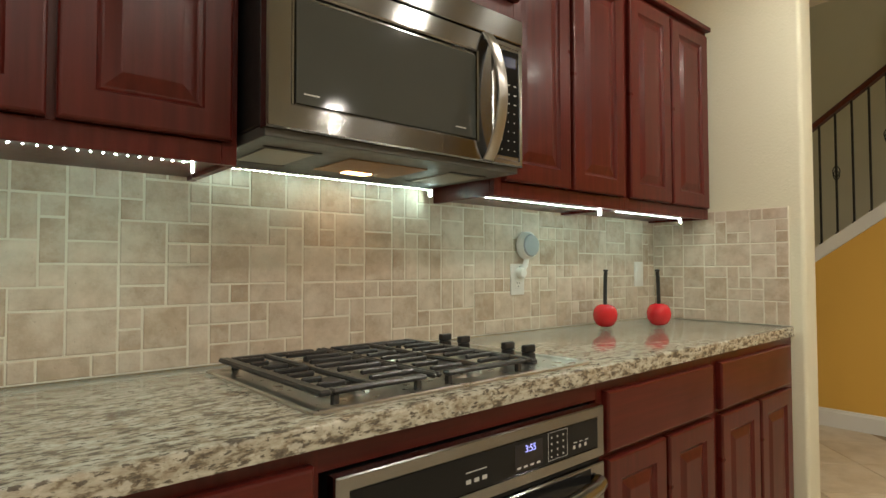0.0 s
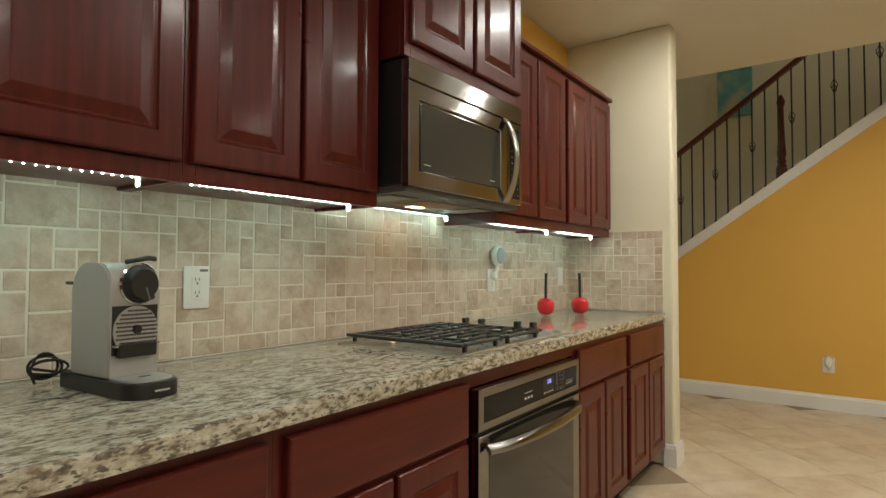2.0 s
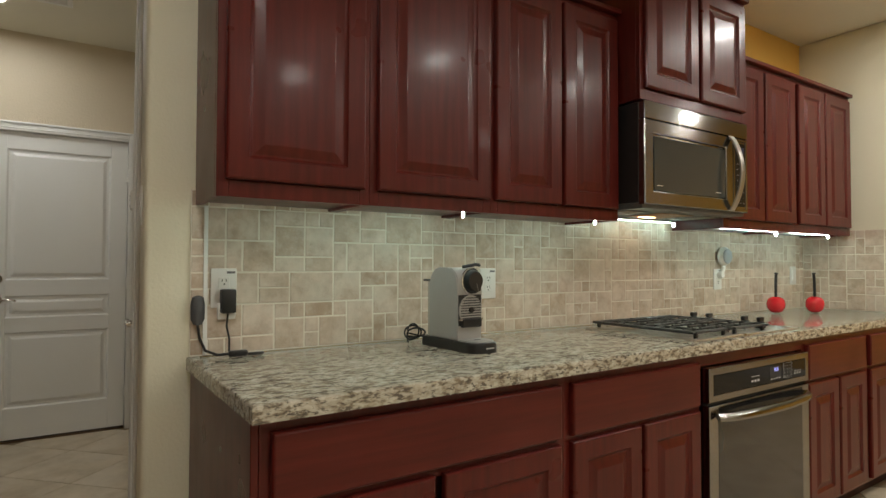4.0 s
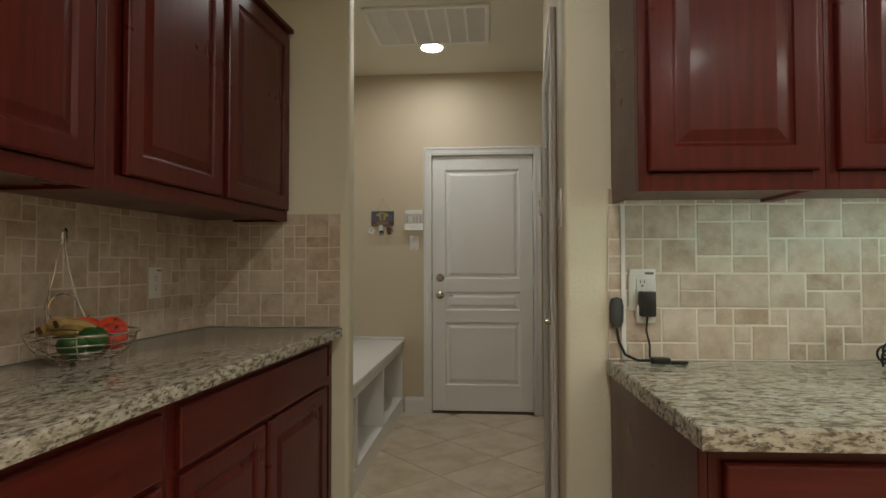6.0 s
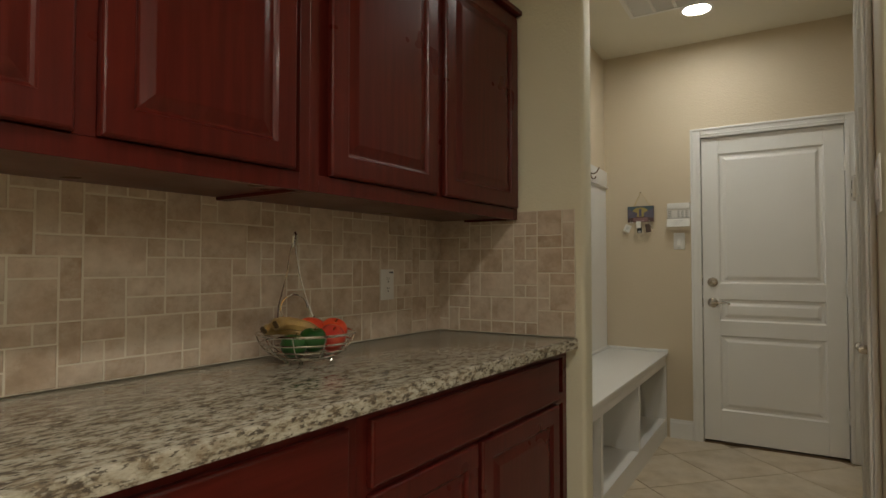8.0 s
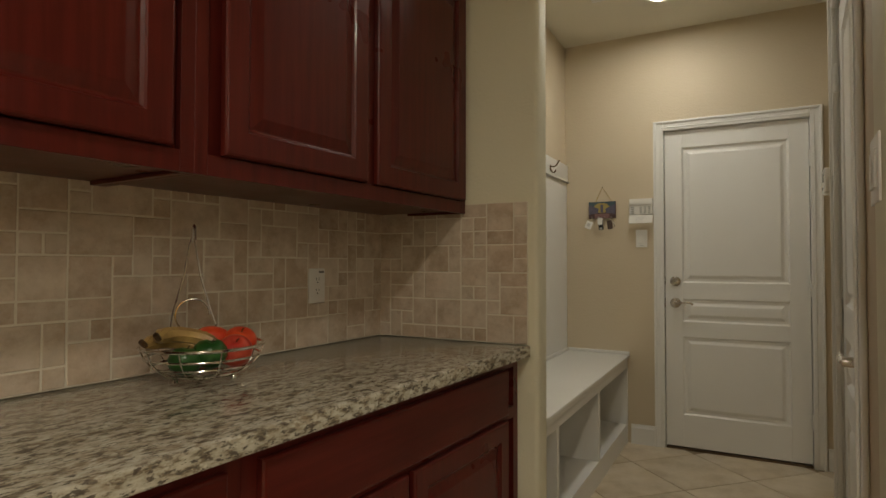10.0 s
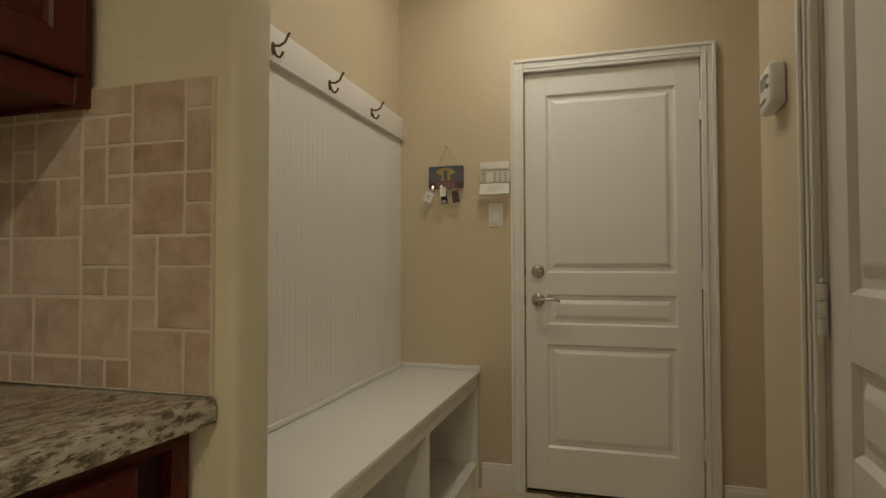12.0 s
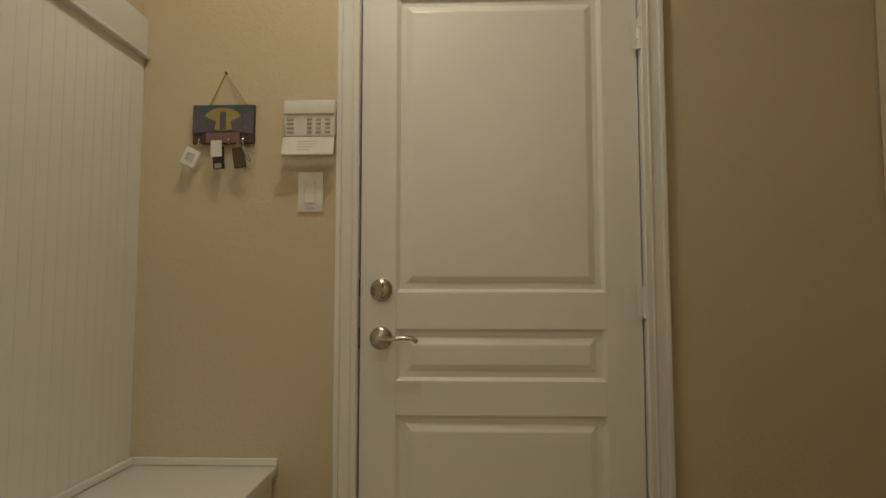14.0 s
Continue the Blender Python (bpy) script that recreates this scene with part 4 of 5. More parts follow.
ON_TILE = Matrix.Translation((0, -0.0112, 0))
wall_plate("wall_outlet", KW @ ON_TILE @ Matrix.Translation((-0.088, 0, 1.119)), 0.080, 0.124, "white outlet on the travertine behind the coffee machine", group="kitchen outlets")
wall_plate("wall_outlet", KW @ ON_TILE @ Matrix.Translation((1.565, 0, 1.115)), 0.075, 0.118, "white outlet carrying the small round speaker", group="kitchen outlets")
sw = wall_plate("wall_switch", KW @ ON_TILE @ Matrix.Translation((2.425, 0, 1.128)), 0.075, 0.118, "white switch on the travertine near the corner", "switch")
rocker(sw, 0)
left = wall_plate("wall_outlet", KW @ ON_TILE @ Matrix.Translation((-1.128, 0, 1.122)), 0.078, 0.122, "white outlet with two chargers plugged in", group="kitchen outlets")
wall_plate("wall_outlet", FW @ ON_TILE @ Matrix.Translation((1.862, 0, 1.127)), 0.078, 0.122, "white outlet on the travertine by the fruit bowl", group="kitchen outlets")
stair_out = wall_plate("wall_outlet", Matrix.Translation((4.799, 0.14, 0.375)) @ Matrix.Rotation(radians(-90), 4, "Z"), 0.085, 0.125, "white outlet with a plug-in dispenser on the yellow wall")
plug = thing("air_freshener", Matrix.Translation((4.791, 0.135, 0.40)) @ Matrix.Rotation(radians(-90), 4, "Z"), "small white plug-in air freshener on the outlet", "air freshener")
part("shell", lathe(bmesh.new(), [(0, 0), (0.034, 0), (0.036, 0.02), (0.028, 0.045), (0, 0.052)], pose(0, 0, 0.01, 90) @ Matrix.Diagonal((0.9, 1.35, 1, 1)), 20), WHITE_PLASTIC, plug, smooth=True)
part("bottle", lathe(bmesh.new(), [(0, 0), (0.014, 0), (0.016, 0.02), (0.010, 0.026), (0, 0.026)], Matrix.Translation((0, -0.025, -0.045)), 14), PAPER, plug, smooth=True)

spk = thing("smart_speaker", KW @ ON_TILE @ Matrix.Translation((1.60, -0.008, 1.245)), "small round grey speaker in a white outlet mount", "speaker")
part("shell", lathe(bmesh.new(), [(0, 0.0), (0.038, 0.0), (0.049, 0.010), (0.050, 0.024), (0.044, 0.034), (0, 0.034)], pose(0, 0, 0, 90), 32), WHITE_PLASTIC, spk, smooth=True)
part("fabric", lathe(bmesh.new(), [(0, 0.0345), (0.043, 0.0345), (0.040, 0.041), (0.028, 0.046), (0, 0.048)], pose(0, 0, 0, 90), 32), GREY_CLOTH, spk, "grey fabric front", True)
part("mount_ring", lathe(bmesh.new(), [(0.0505, 0.006), (0.054, 0.008), (0.054, 0.022), (0.0505, 0.024), (0.0505, 0.006)], pose(0, 0, 0, 90), 32), WHITE_PLASTIC, spk, smooth=True)
part("mount_neck", rod(bmesh.new(), [(-0.002, -0.014, -0.052), (-0.014, -0.018, -0.075), (-0.028, -0.016, -0.095)], 0.011, 10), WHITE_PLASTIC, spk, smooth=True)
part("plug", lathe(bmesh.new(), [(0, 0), (0.022, 0), (0.022, 0.016), (0.016, 0.024), (0, 0.025)], pose(-0.030, -0.002, -0.105, 90), 20), WHITE_PLASTIC, spk, smooth=True)

# chargers at the counter's free end
ch = thing("charger", KW @ Matrix.Translation((-1.120, -0.020, 1.085)), "black charger plugged into the outlet with hanging cord", "charger")
part("brick", boxed(-0.022, 0.022, -0.036, 0, -0.040, 0.034, 0.005, 2), BLACK, ch, smooth=True)
part("adapter", boxed(-0.030, 0.026, -0.012, -0.001, -0.060, -0.008, 0.006, 2), WHITE_PLASTIC, ch, "white plug adapter", True)
part("cord", rod(bmesh.new(), [(0, -0.018, -0.040), (-0.004, -0.02, -0.08), (0.004, -0.024, -0.12), (0.002, -0.03, -0.155), (0.015, -0.045, -0.164)], 0.003, 6), BLACK, ch, smooth=True)
hub = thing("cable_adapter", KW @ Matrix.Translation((-1.095, -0.075, 0.9155)), "small black cable adapter lying on the granite", "adapter")
part("case", boxed(-0.030, 0.026, -0.012, 0.012, 0.0, 0.018, 0.005, 2), BLACK, hub, smooth=True)
part("lead", boxed(0.027, 0.075, -0.008, 0.006, 0.0, 0.009, 0.003, 2), BLACK, hub, smooth=True)
pod = thing("hanging_plug", KW @ Matrix.Translation((-1.205, -0.010, 1.06)), "dark grey oval plug hanging on its cord at the wall", "plug")
part("shell", lathe(bmesh.new(), [(0, -0.050), (0.012, -0.048), (0.020, -0.030), (0.021, 0.015), (0.016, 0.036), (0, 0.042)], Matrix.Translation((0, -0.014, 0)) @ Matrix.Diagonal((1, 0.6, 1, 1)), 20), plain("dark_grey_rubber", (0.07, 0.07, 0.075), 0.5), pod, smooth=True)
part("cord", rod(bmesh.new(), [(0, -0.014, -0.048), (0.006, -0.016, -0.09), (0.02, -0.03, -0.125), (0.05, -0.05, -0.138), (0.082, -0.062, -0.136)], 0.0042, 6), BLACK, pod, smooth=True)
slab("trim_caulk_1", GROUT, "pale grout line along the back of the worktop", -1.225, 2.57, -0.0135, -0.0115, 0.9155, 0.9185, m=KW)
slab("trim_tile_edge", WHITE, "white vertical edging strip between the tiles", -1.188, -1.176, -0.016, -0.0115, 0.917, 1.377, m=KW)


# ---- fruit bowl ----
def ring_points(r, z, steps=36, cx=0.0, cy=0.0):
    return [(cx + r * math.cos(2 * math.pi * k / steps), cy + r * math.sin(2 * math.pi * k / steps), z) for k in range(steps)]


bowl = thing("fruit_bowl", Matrix.Translation((-2.752, 1.272, 0.9155)) @ Matrix.Rotation(radians(-24), 4, "Z") @ Matrix.Scale(1.08, 4), "chrome wire fruit bowl with a tall hanging hook", "fruit bowl")
for r, z in ((0.062, 0.014), (0.085, 0.022), (0.108, 0.038), (0.124, 0.058), (0.134, 0.082)):
    part("wire_ring", rod(bmesh.new(), ring_points(r, z), 0.0028 if z < 0.08 else 0.0036, 6, True), CHROME, bowl, smooth=True)
for k in range(10):
    a = 2 * math.pi * k / 10
    part("rib", rod(bmesh.new(), [(r * math.cos(a), r * math.sin(a), z - 0.0035) for r, z in ((0.062, 0.014), (0.085, 0.022), (0.108, 0.038), (0.124, 0.058), (0.134, 0.082))], 0.0017, 5), CHROME, bowl, smooth=True)
for k in range(3):
    a = 2 * math.pi * k / 3 + 0.9
    part("foot", lathe(bmesh.new(), [(0, 0), (0.006, 0.001), (0.008, 0.006), (0.005, 0.012), (0, 0.013)], Matrix.Translation((0.07 * math.cos(a), 0.07 * math.sin(a), 0)), 12), CHROME, bowl, smooth=True)
part("hanger", rod(bmesh.new(), [(-0.07, 0.06, 0.08), (-0.105, 0.044, 0.15), (-0.112, 0.020, 0.24), (-0.114, 0.008, 0.315), (-0.108, 0.002, 0.350), (-0.114, -0.006, 0.315), (-0.112, -0.018, 0.24), (-0.105, -0.044, 0.15), (-0.07, -0.06, 0.08)], 0.0026, 6), CHROME, bowl, "tall bent wire hanger", True)
part("scroll", rod(bmesh.new(), [(-0.1, 0.040 * math.cos(a), 0.142 + 0.040 * math.sin(a)) for a in [2 * math.pi * k / 24 for k in range(21)]], 0.0024, 6), CHROME, bowl, smooth=True)
part("hook", rod(bmesh.new(), [(-0.112, 0.0, 0.320), (-0.108, 0.0, 0.354), (-0.096, 0.0, 0.362), (-0.086, 0.0, 0.354), (-0.084, 0, 0.325)], 0.0034, 6), CHROME, bowl, smooth=True)


HEAP = Matrix.Translation((-2.752, 1.272, 0.9155)) @ Matrix.Rotation(radians(16), 4, "Z") @ Matrix.Scale(1.08, 4)


def fruit(name, x, y, z, r, mat, label, squash=0.9):
    ob = thing(name, HEAP @ pose(x, y, z - 0.010, 12 * x * 50, 9, 30), label, "fruit", "fruit in the bowl")
    prof = [(0, -0.84), (0.22, -0.93), (0.55, -0.82), (0.86, -0.46), (1.0, 0.0), (0.93, 0.42), (0.70, 0.75), (0.38, 0.90), (0.14, 0.86), (0, 0.76)]
    part("flesh", lathe(bmesh.new(), [(r * a, r * squash * b) for a, b in prof], None, 24), mat, ob, smooth=True)
    part("stalk", rod(bmesh.new(), [(0, 0, r * squash * 0.74), (0.001, 0, r * squash * 0.95), (0.004, 0, r * squash * 1.1)], 0.0016, 5), BRONZE, ob)


def skin(name, a, b, scale=7.0, rough=0.3):
    m, t, p = material(name, rough)
    t.links.new(ramp(t, noise_fac(t, coords(t), scale * 3, 4), [(0.35, a), (0.7, b)]), p.inputs["Base Color"])
    return m


RED_SKIN = skin("red_apple_skin", (0.42, 0.025, 0.02), (0.60, 0.10, 0.05))
ORANGE_SKIN = skin("orange_red_skin", (0.70, 0.10, 0.03), (0.62, 0.05, 0.02))
GREEN_SKIN = skin("dark_green_skin", (0.015, 0.065, 0.012), (0.035, 0.12, 0.025))
YELLOW_SKIN = skin("banana_skin", (0.46, 0.31, 0.11), (0.26, 0.15, 0.06))
fruit("lime", 0.030, -0.020, 0.075, 0.038, GREEN_SKIN, "dark green lime in the wire bowl")
fruit("lime", -0.005, -0.060, 0.062, 0.036, GREEN_SKIN, "dark green lime in the wire bowl")
fruit("apple", 0.058, 0.035, 0.074, 0.040, RED_SKIN, "red apple in the wire bowl")
fruit("apple", -0.020, 0.062, 0.092, 0.041, ORANGE_SKIN, "bright red apple in the wire bowl")
fruit("apple", 0.040, 0.085, 0.088, 0.040, ORANGE_SKIN, "orange-red apple in the wire bowl")
for k in range(2):
    ban = thing("banana", HEAP @ pose(-0.025 + 0.022 * k, -0.062 - 0.004 * k, 0.082 + 0.016 * k, 0, 16, 55 + 12 * k), "ripe yellow banana with brown tip", "fruit", "fruit in the bowl")
    arc = [(0.075 * math.cos(a), 0.075 * math.sin(a) - 0.05, 0.014 * math.sin(a * 1.3)) for a in [radians(20 + 14 * q) for q in range(11)]]
    bm = bmesh.new()
    rod(bm, arc, 0.0175, 8)
    bm.verts.ensure_lookup_table()
    for at, shrink in ((0, 0.35), (1, 0.8), (9, 0.75), (10, 0.3)):
        mid = Vector(arc[at])
        for v in bm.verts[at * 8:at * 8 + 8]:
            v.co = mid + (v.co - mid) * shrink
    part("skin", bm, YELLOW_SKIN, ban, smooth=True)
    part("tip", rod(bmesh.new(), [arc[-1], (arc[-1][0] - 0.014, arc[-1][1] - 0.006, arc[-1][2] + 0.008)], 0.006, 6), BRONZE, ban, "brown stalk")


# ---- hall ----
bench = thing("hall_bench", Matrix.Translation((-2.6995, 2.356, 0)), "white built-in bench with three open cubbies and beadboard back", "bench")
L, D, H = HALL_Y - 2.356 - 0.001, 0.44, 0.590
part("seat", boxed(0.02, D, 0, L, H - 0.022, H, 0.004, 2), WHITE, bench, "white painted seat board", True)
part("seat_edge", boxed(D - 0.032, D - 0.012, 0, L - 0.012, H - 0.050, H - 0.0225, 0.003), WHITE, bench)
part("seat_trim", boxed(0.0125, 0.024, 0, L, H + 0.0005, H + 0.022, 0.004, 2), WHITE, bench)
part("end_trim", boxed(0.025, D, L - 0.012, L, H + 0.0005, H + 0.022, 0.004, 2), WHITE, bench)
part("top_rail", boxed(D - 0.034, D - 0.014, 0, L - 0.014, H - 0.085, H - 0.0502), WHITE, bench)
for y in (0.34, 1.115):
    part("divider", boxed(0.02, D - 0.016, y - 0.018, y + 0.018, 0.128, H - 0.0855), WHITE, bench)
part("end_panel", boxed(0.02, D - 0.012, L - 0.030, L - 0.0122, 0.0, H - 0.0505), WHITE, bench)
part("cubby_floor", boxed(0.02, D - 0.016, 0, L - 0.031, 0.108, 0.1275), WHITE, bench)
part("plinth", boxed(0.02, D - 0.018, 0, L - 0.031, 0.0, 0.1075), WHITE, bench)
part("cubby_back", boxed(0.0125, 0.0195, 0, L - 0.001, 0.128, H - 0.023), WHITE, bench)
bm = boxed(0.0, 0.0100, 0, L, H - 0.02, 1.79)
part("backboard", bm, WHITE, bench)
for k in range(int(L / 0.0385)):
    y = k * 0.0385
    part("bead_slat", boxed(0.0100, 0.0106, y + 0.0004, y + 0.0381, H - 0.018, 1.79, 0.0003), WHITE, bench)
peg = thing("coat_rack", Matrix.Translation((-2.6995, 2.356, 0)), "white coat rail with bronze double hooks above the bench", "coat rack")
part("rail", boxed(0.0, 0.020, 0, L, 1.793, 1.905, 0.003, 2), WHITE, peg, smooth=True)
part("moulding", boxed(0.001, 0.030, 0, L, 1.780, 1.7928, 0.004, 2), WHITE, peg, smooth=True)


def coat_hook(y, z):
    hook = part("hook", lathe(bmesh.new(), [(0, 0), (0.010, 0), (0.009, 0.004), (0, 0.005)], pose(0.0205, y, z, 0, 90) @ Matrix.Diagonal((2.2, 1, 1, 1)), 16), BRONZE, peg, "bronze double coat hook", True)
    part("upper_prong", rod(bmesh.new(), [(0.024, y, z + 0.010), (0.045, y, z + 0.006), (0.065, y, z + 0.016), (0.078, y, z + 0.040), (0.083, y, z + 0.045)], 0.0042, 8), BRONZE, hook, smooth=True)
    part("lower_prong", rod(bmesh.new(), [(0.024, y, z - 0.004), (0.034, y, z - 0.026), (0.046, y, z - 0.032), (0.056, y, z - 0.022), (0.058, y, z - 0.014)], 0.0042, 8), BRONZE, hook, smooth=True)


for y in (0.305, 0.72, 1.115, 1.53):
    coat_hook(y, 1.828)

# key rack beside the keypad
kr = thing("key_rack", Matrix.Translation((-2.437, HALL_Y - 0.001, 1.577)), "small painted wooden key rack hanging with keys", "key rack")
part("board", boxed(-0.092, 0.092, -0.014, -0.002, -0.058, 0.058, 0.002), plain("purple_brown_paint", (0.09, 0.05, 0.045), 0.5, 0, 0.5, 40), kr)
sky = plain("blue_paint", (0.06, 0.10, 0.12), 0.5, 0, 0.3)
sun_y = plain("yellow_paint", (0.36, 0.29, 0.09), 0.5, 0, 0.3)
grey_p = plain("slate_paint", (0.11, 0.10, 0.14), 0.5, 0, 0.4, 60)
part("sky_patch", boxed(-0.091, 0.091, -0.0153, -0.0142, 0.026, 0.057), sky, kr)
part("sun_patch", lathe(bmesh.new(), [(0, 0), (0.056, 0), (0.056, 0.0008), (0, 0.0008)], pose(-0.002, -0.0154, 0.014, 90) @ Matrix.Diagonal((1, 0.62, 1, 1)), 28), sun_y, kr)
for s in (-1, 1):
    bm = bmesh.new()
    front = [(s * 0.022, 0.008), (s * 0.091, 0.040), (s * 0.091, -0.030), (s * 0.028, -0.022)]
    a = [bm.verts.new((x, -0.0175, z)) for x, z in front]
    b = [bm.verts.new((x, -0.0164, z)) for x, z in front]
    bm.faces.new(a), bm.faces.new(b[::-1])
    for k in range(4):
        bm.faces.new((a[k], a[(k + 1) % 4], b[(k + 1) % 4], b[k]))
    part("painted_wall", bm, grey_p, kr)
part("painted_tower", boxed(-0.010, 0.008, -0.0172, -0.0160, -0.018, 0.036), grey_p, kr)
part("painted_path", boxed(-0.05, 0.05, -0.0168, -0.0158, -0.056, -0.026), plain("mauve_paint", (0.22, 0.12, 0.12), 0.5, 0, 0.4, 60), kr)
part("ribbon", rod(bmesh.new(), [(-0.045, -0.008, 0.058), (0.0, -0.004, 0.158), (0.068, -0.008, 0.058)], 0.0030, 6, flat=0.4), plain("gold_ribbon", (0.55, 0.40, 0.14), 0.6), kr)
part("nail", lathe(bmesh.new(), [(0, 0), (0.004, 0), (0.004, 0.008), (0, 0.009)], pose(0, 0, 0.158, 90), 10), BRONZE, kr)
for x in (-0.065, -0.022, 0.022, 0.065):
    part("cup_hook", rod(bmesh.new(), [(x, -0.014, -0.046), (x, -0.028, -0.047), (x, -0.033, -0.056), (x, -0.027, -0.063), (x, -0.022, -0.058)], 0.0018, 6), CHROME, kr, smooth=True)


def key_set(x, label, bits):
    ob = thing("key_set", Matrix.Translation((-2.437 + x, HALL_Y - 0.029, 1.577 - 0.060)), label, "keys", "keys on the rack")
    part("split_ring", rod(bmesh.new(), [(0.009 * math.cos(a), 0, -0.010 + 0.009 * math.sin(a)) for a in [2 * math.pi * k / 16 for k in range(16)]], 0.0012, 5, True), CHROME, ob)
    for name, args, mat, turn in bits:
        part(name, boxed(*args, 0.002), mat, ob, m=Matrix.Rotation(radians(turn), 4, "Y"))


key_set(-0.065, "white paper key tag on a ring", [("tag", (-0.028, 0.018, -0.004, 0.0, -0.075, -0.022), WHITE_PLASTIC, 24), ("tag_print", (-0.016, 0.006, -0.0047, -0.0041, -0.060, -0.036), PRINT, 24)])
key_set(-0.008, "black car key with white label", [("fob", (-0.016, 0.016, -0.008, 0.002, -0.078, -0.012), BLACK, -4), ("fob_label", (-0.018, 0.014, -0.0094, -0.0082, -0.042, 0.006), WHITE_PLASTIC, -2), ("fob_button", (-0.010, 0.010, -0.0092, -0.0082, -0.076, -0.062), GREY_PLASTIC, -4)])
key_set(0.052, "dark leather tag and keys on a ring", [("leather_tag", (-0.020, 0.016, -0.006, 0.0, -0.075, -0.014), plain("brown_leather", (0.08, 0.05, 0.035), 0.6), -8), ("key", (0.004, 0.013, -0.0085, -0.0065, -0.068, -0.014), NICKEL, -26)])

kp = thing("alarm_keypad", Matrix.Translation((-2.178, HALL_Y - 0.001, 1.585)), "white alarm keypad with its cover flap hanging open", "keypad")
part("case", boxed(-0.076, 0.076, -0.026, 0, -0.052, 0.058, 0.007, 3), WHITE_PLASTIC, kp, smooth=True)
part("hood", boxed(-0.074, 0.074, -0.034, -0.0265, 0.014, 0.056, 0.005, 2), WHITE_PLASTIC, kp, smooth=True)
bm = bmesh.new()
for r in range(4):
    for c in range(5):
        if c == 1:
            continue
        box(bm, -0.060 + c * 0.0265 - (0.006 if c == 0 else 0), -0.060 + c * 0.0265 + 0.015, -0.029, -0.0262, -0.042 + r * 0.0125, -0.042 + r * 0.0125 + 0.007, 0.001)
tagged(part("keys", bm, plain("grey_keys", (0.42, 0.42, 0.40), 0.5), kp), kind="stuff")
flap = part("flap", boxed(-0.076, 0.076, -0.006, 0.0, -0.058, 0.0, 0.002), WHITE_PLASTIC, kp, "open cover flap", m=pose(0, -0.030, -0.055, -14))
bm = bmesh.new()
for k in range(4):
    box(bm, -0.03, 0.03 - 0.008 * k, -0.0068, -0.0061, -0.016 - k * 0.009, -0.014 - k * 0.009)
tagged(part("flap_print", bm, PRINT, flap), kind="stuff")
sw = wall_plate("wall_switch", Matrix.Translation((-2.178, HALL_Y - 0.001, 1.375)), 0.074, 0.118, "white rocker switch below the alarm keypad", "switch")
rocker(sw, 0)
part("label_mark", boxed(-0.012, 0.012, -0.0068, -0.0061, -0.050, -0.045), PRINT, sw)
TURN_R = Matrix.Rotation(radians(-90), 4, "Z")
sw = wall_plate("wall_switch", R @ Matrix.Translation((-0.001, 0.092, 1.374)) @ TURN_R, 0.118, 0.120, "white double rocker switch plate by the pantry door", "switch")
rocker(sw, -0.023), rocker(sw, 0.023)
th = thing("thermostat", R @ Matrix.Translation((-0.001, 1.462, 1.522)) @ TURN_R, "white wall thermostat with small buttons and screen", "thermostat")
part("case", boxed(-0.062, 0.062, -0.033, 0, -0.048, 0.048, 0.008, 3), WHITE_PLASTIC, th, smooth=True)
part("screen", boxed(-0.040, 0.020, -0.0343, -0.0332, 0.002, 0.032, 0.001), plain("lcd_grey", (0.22, 0.24, 0.20), 0.25), th, "grey display")
bm = bmesh.new()
for k in range(4):
    box(bm, -0.044 + k * 0.017, -0.034 + k * 0.017, -0.0355, -0.0332, -0.030, -0.022, 0.001)
box(bm, 0.030, 0.048, -0.0355, -0.0332, -0.006, 0.002, 0.001), box(bm, 0.030, 0.048, -0.0355, -0.0332, 0.016, 0.024, 0.001)
tagged(part("buttons", bm, PRINT_DARK, th), kind="stuff")
stop = thing("door_stop", Matrix.Translation((-1.10, HALL_Y - 0.014, 0.07)), "small spring door stop on the hall baseboard", "door stop")
part("post", lathe(bmesh.new(), [(0, 0), (0.010, 0), (0.006, 0.01), (0.005, 0.05), (0.009, 0.052), (0.009, 0.066), (0, 0.068)], pose(0, 0, 0, 90), 12), NICKEL, stop, smooth=True)

# return-air grille in the hall ceiling
grille = thing("ceiling_vent", Matrix.Translation((-1.955, 3.36, HALL_TOP)), "white return-air ceiling grille with slanted louvres", "vent")
vw, vd = 0.39, 0.29
part("backing", boxed(-vw + 0.03, vw - 0.03, -vd + 0.03, vd - 0.03, -0.003, -0.001), plain("grey_filter", (0.30, 0.28, 0.24), 0.9), grille, "grey filter behind the louvres")
for a, b, c, d in ((-vw, vw, -vd, -vd + 0.03), (-vw, vw, vd - 0.03, vd), (-vw, -vw + 0.03, -vd + 0.0302, vd - 0.0302), (vw - 0.03, vw, -vd + 0.0302, vd - 0.0302)):
    part("frame_bar", boxed(a, b, c, d, -0.016, -0.001, 0.003), WHITE, grille)
for k in range(1, 6):
    x = -vw + 0.03 + k * (2 * vw - 0.06) / 6
    part("cross_bar", boxed(x - 0.008, x + 0.008, -vd + 0.0302, vd - 0.0302, -0.014, -0.004), WHITE, grille)
for k in range(34):
    y = -vd + 0.036 + k * (2 * vd - 0.072) / 33
    part("louvre", boxed(-vw + 0.031, vw - 0.031, -0.005, 0.005, -0.0006, 0.0006, m=Matrix.Translation((0, y, -0.0085)) @ Matrix.Rotation(radians(-38), 4, "X")), WHITE, grille)


# ---- staircase ----
stairs = thing("stair_railing", Matrix.Translation((4.86, 0, 0)), "wooden handrail with black iron balusters on the stair wall", "railing")


def cap_z(y):
    return slope_z(y) + 0.105


def rail_z(y):
    return cap_z(y) + 0.90


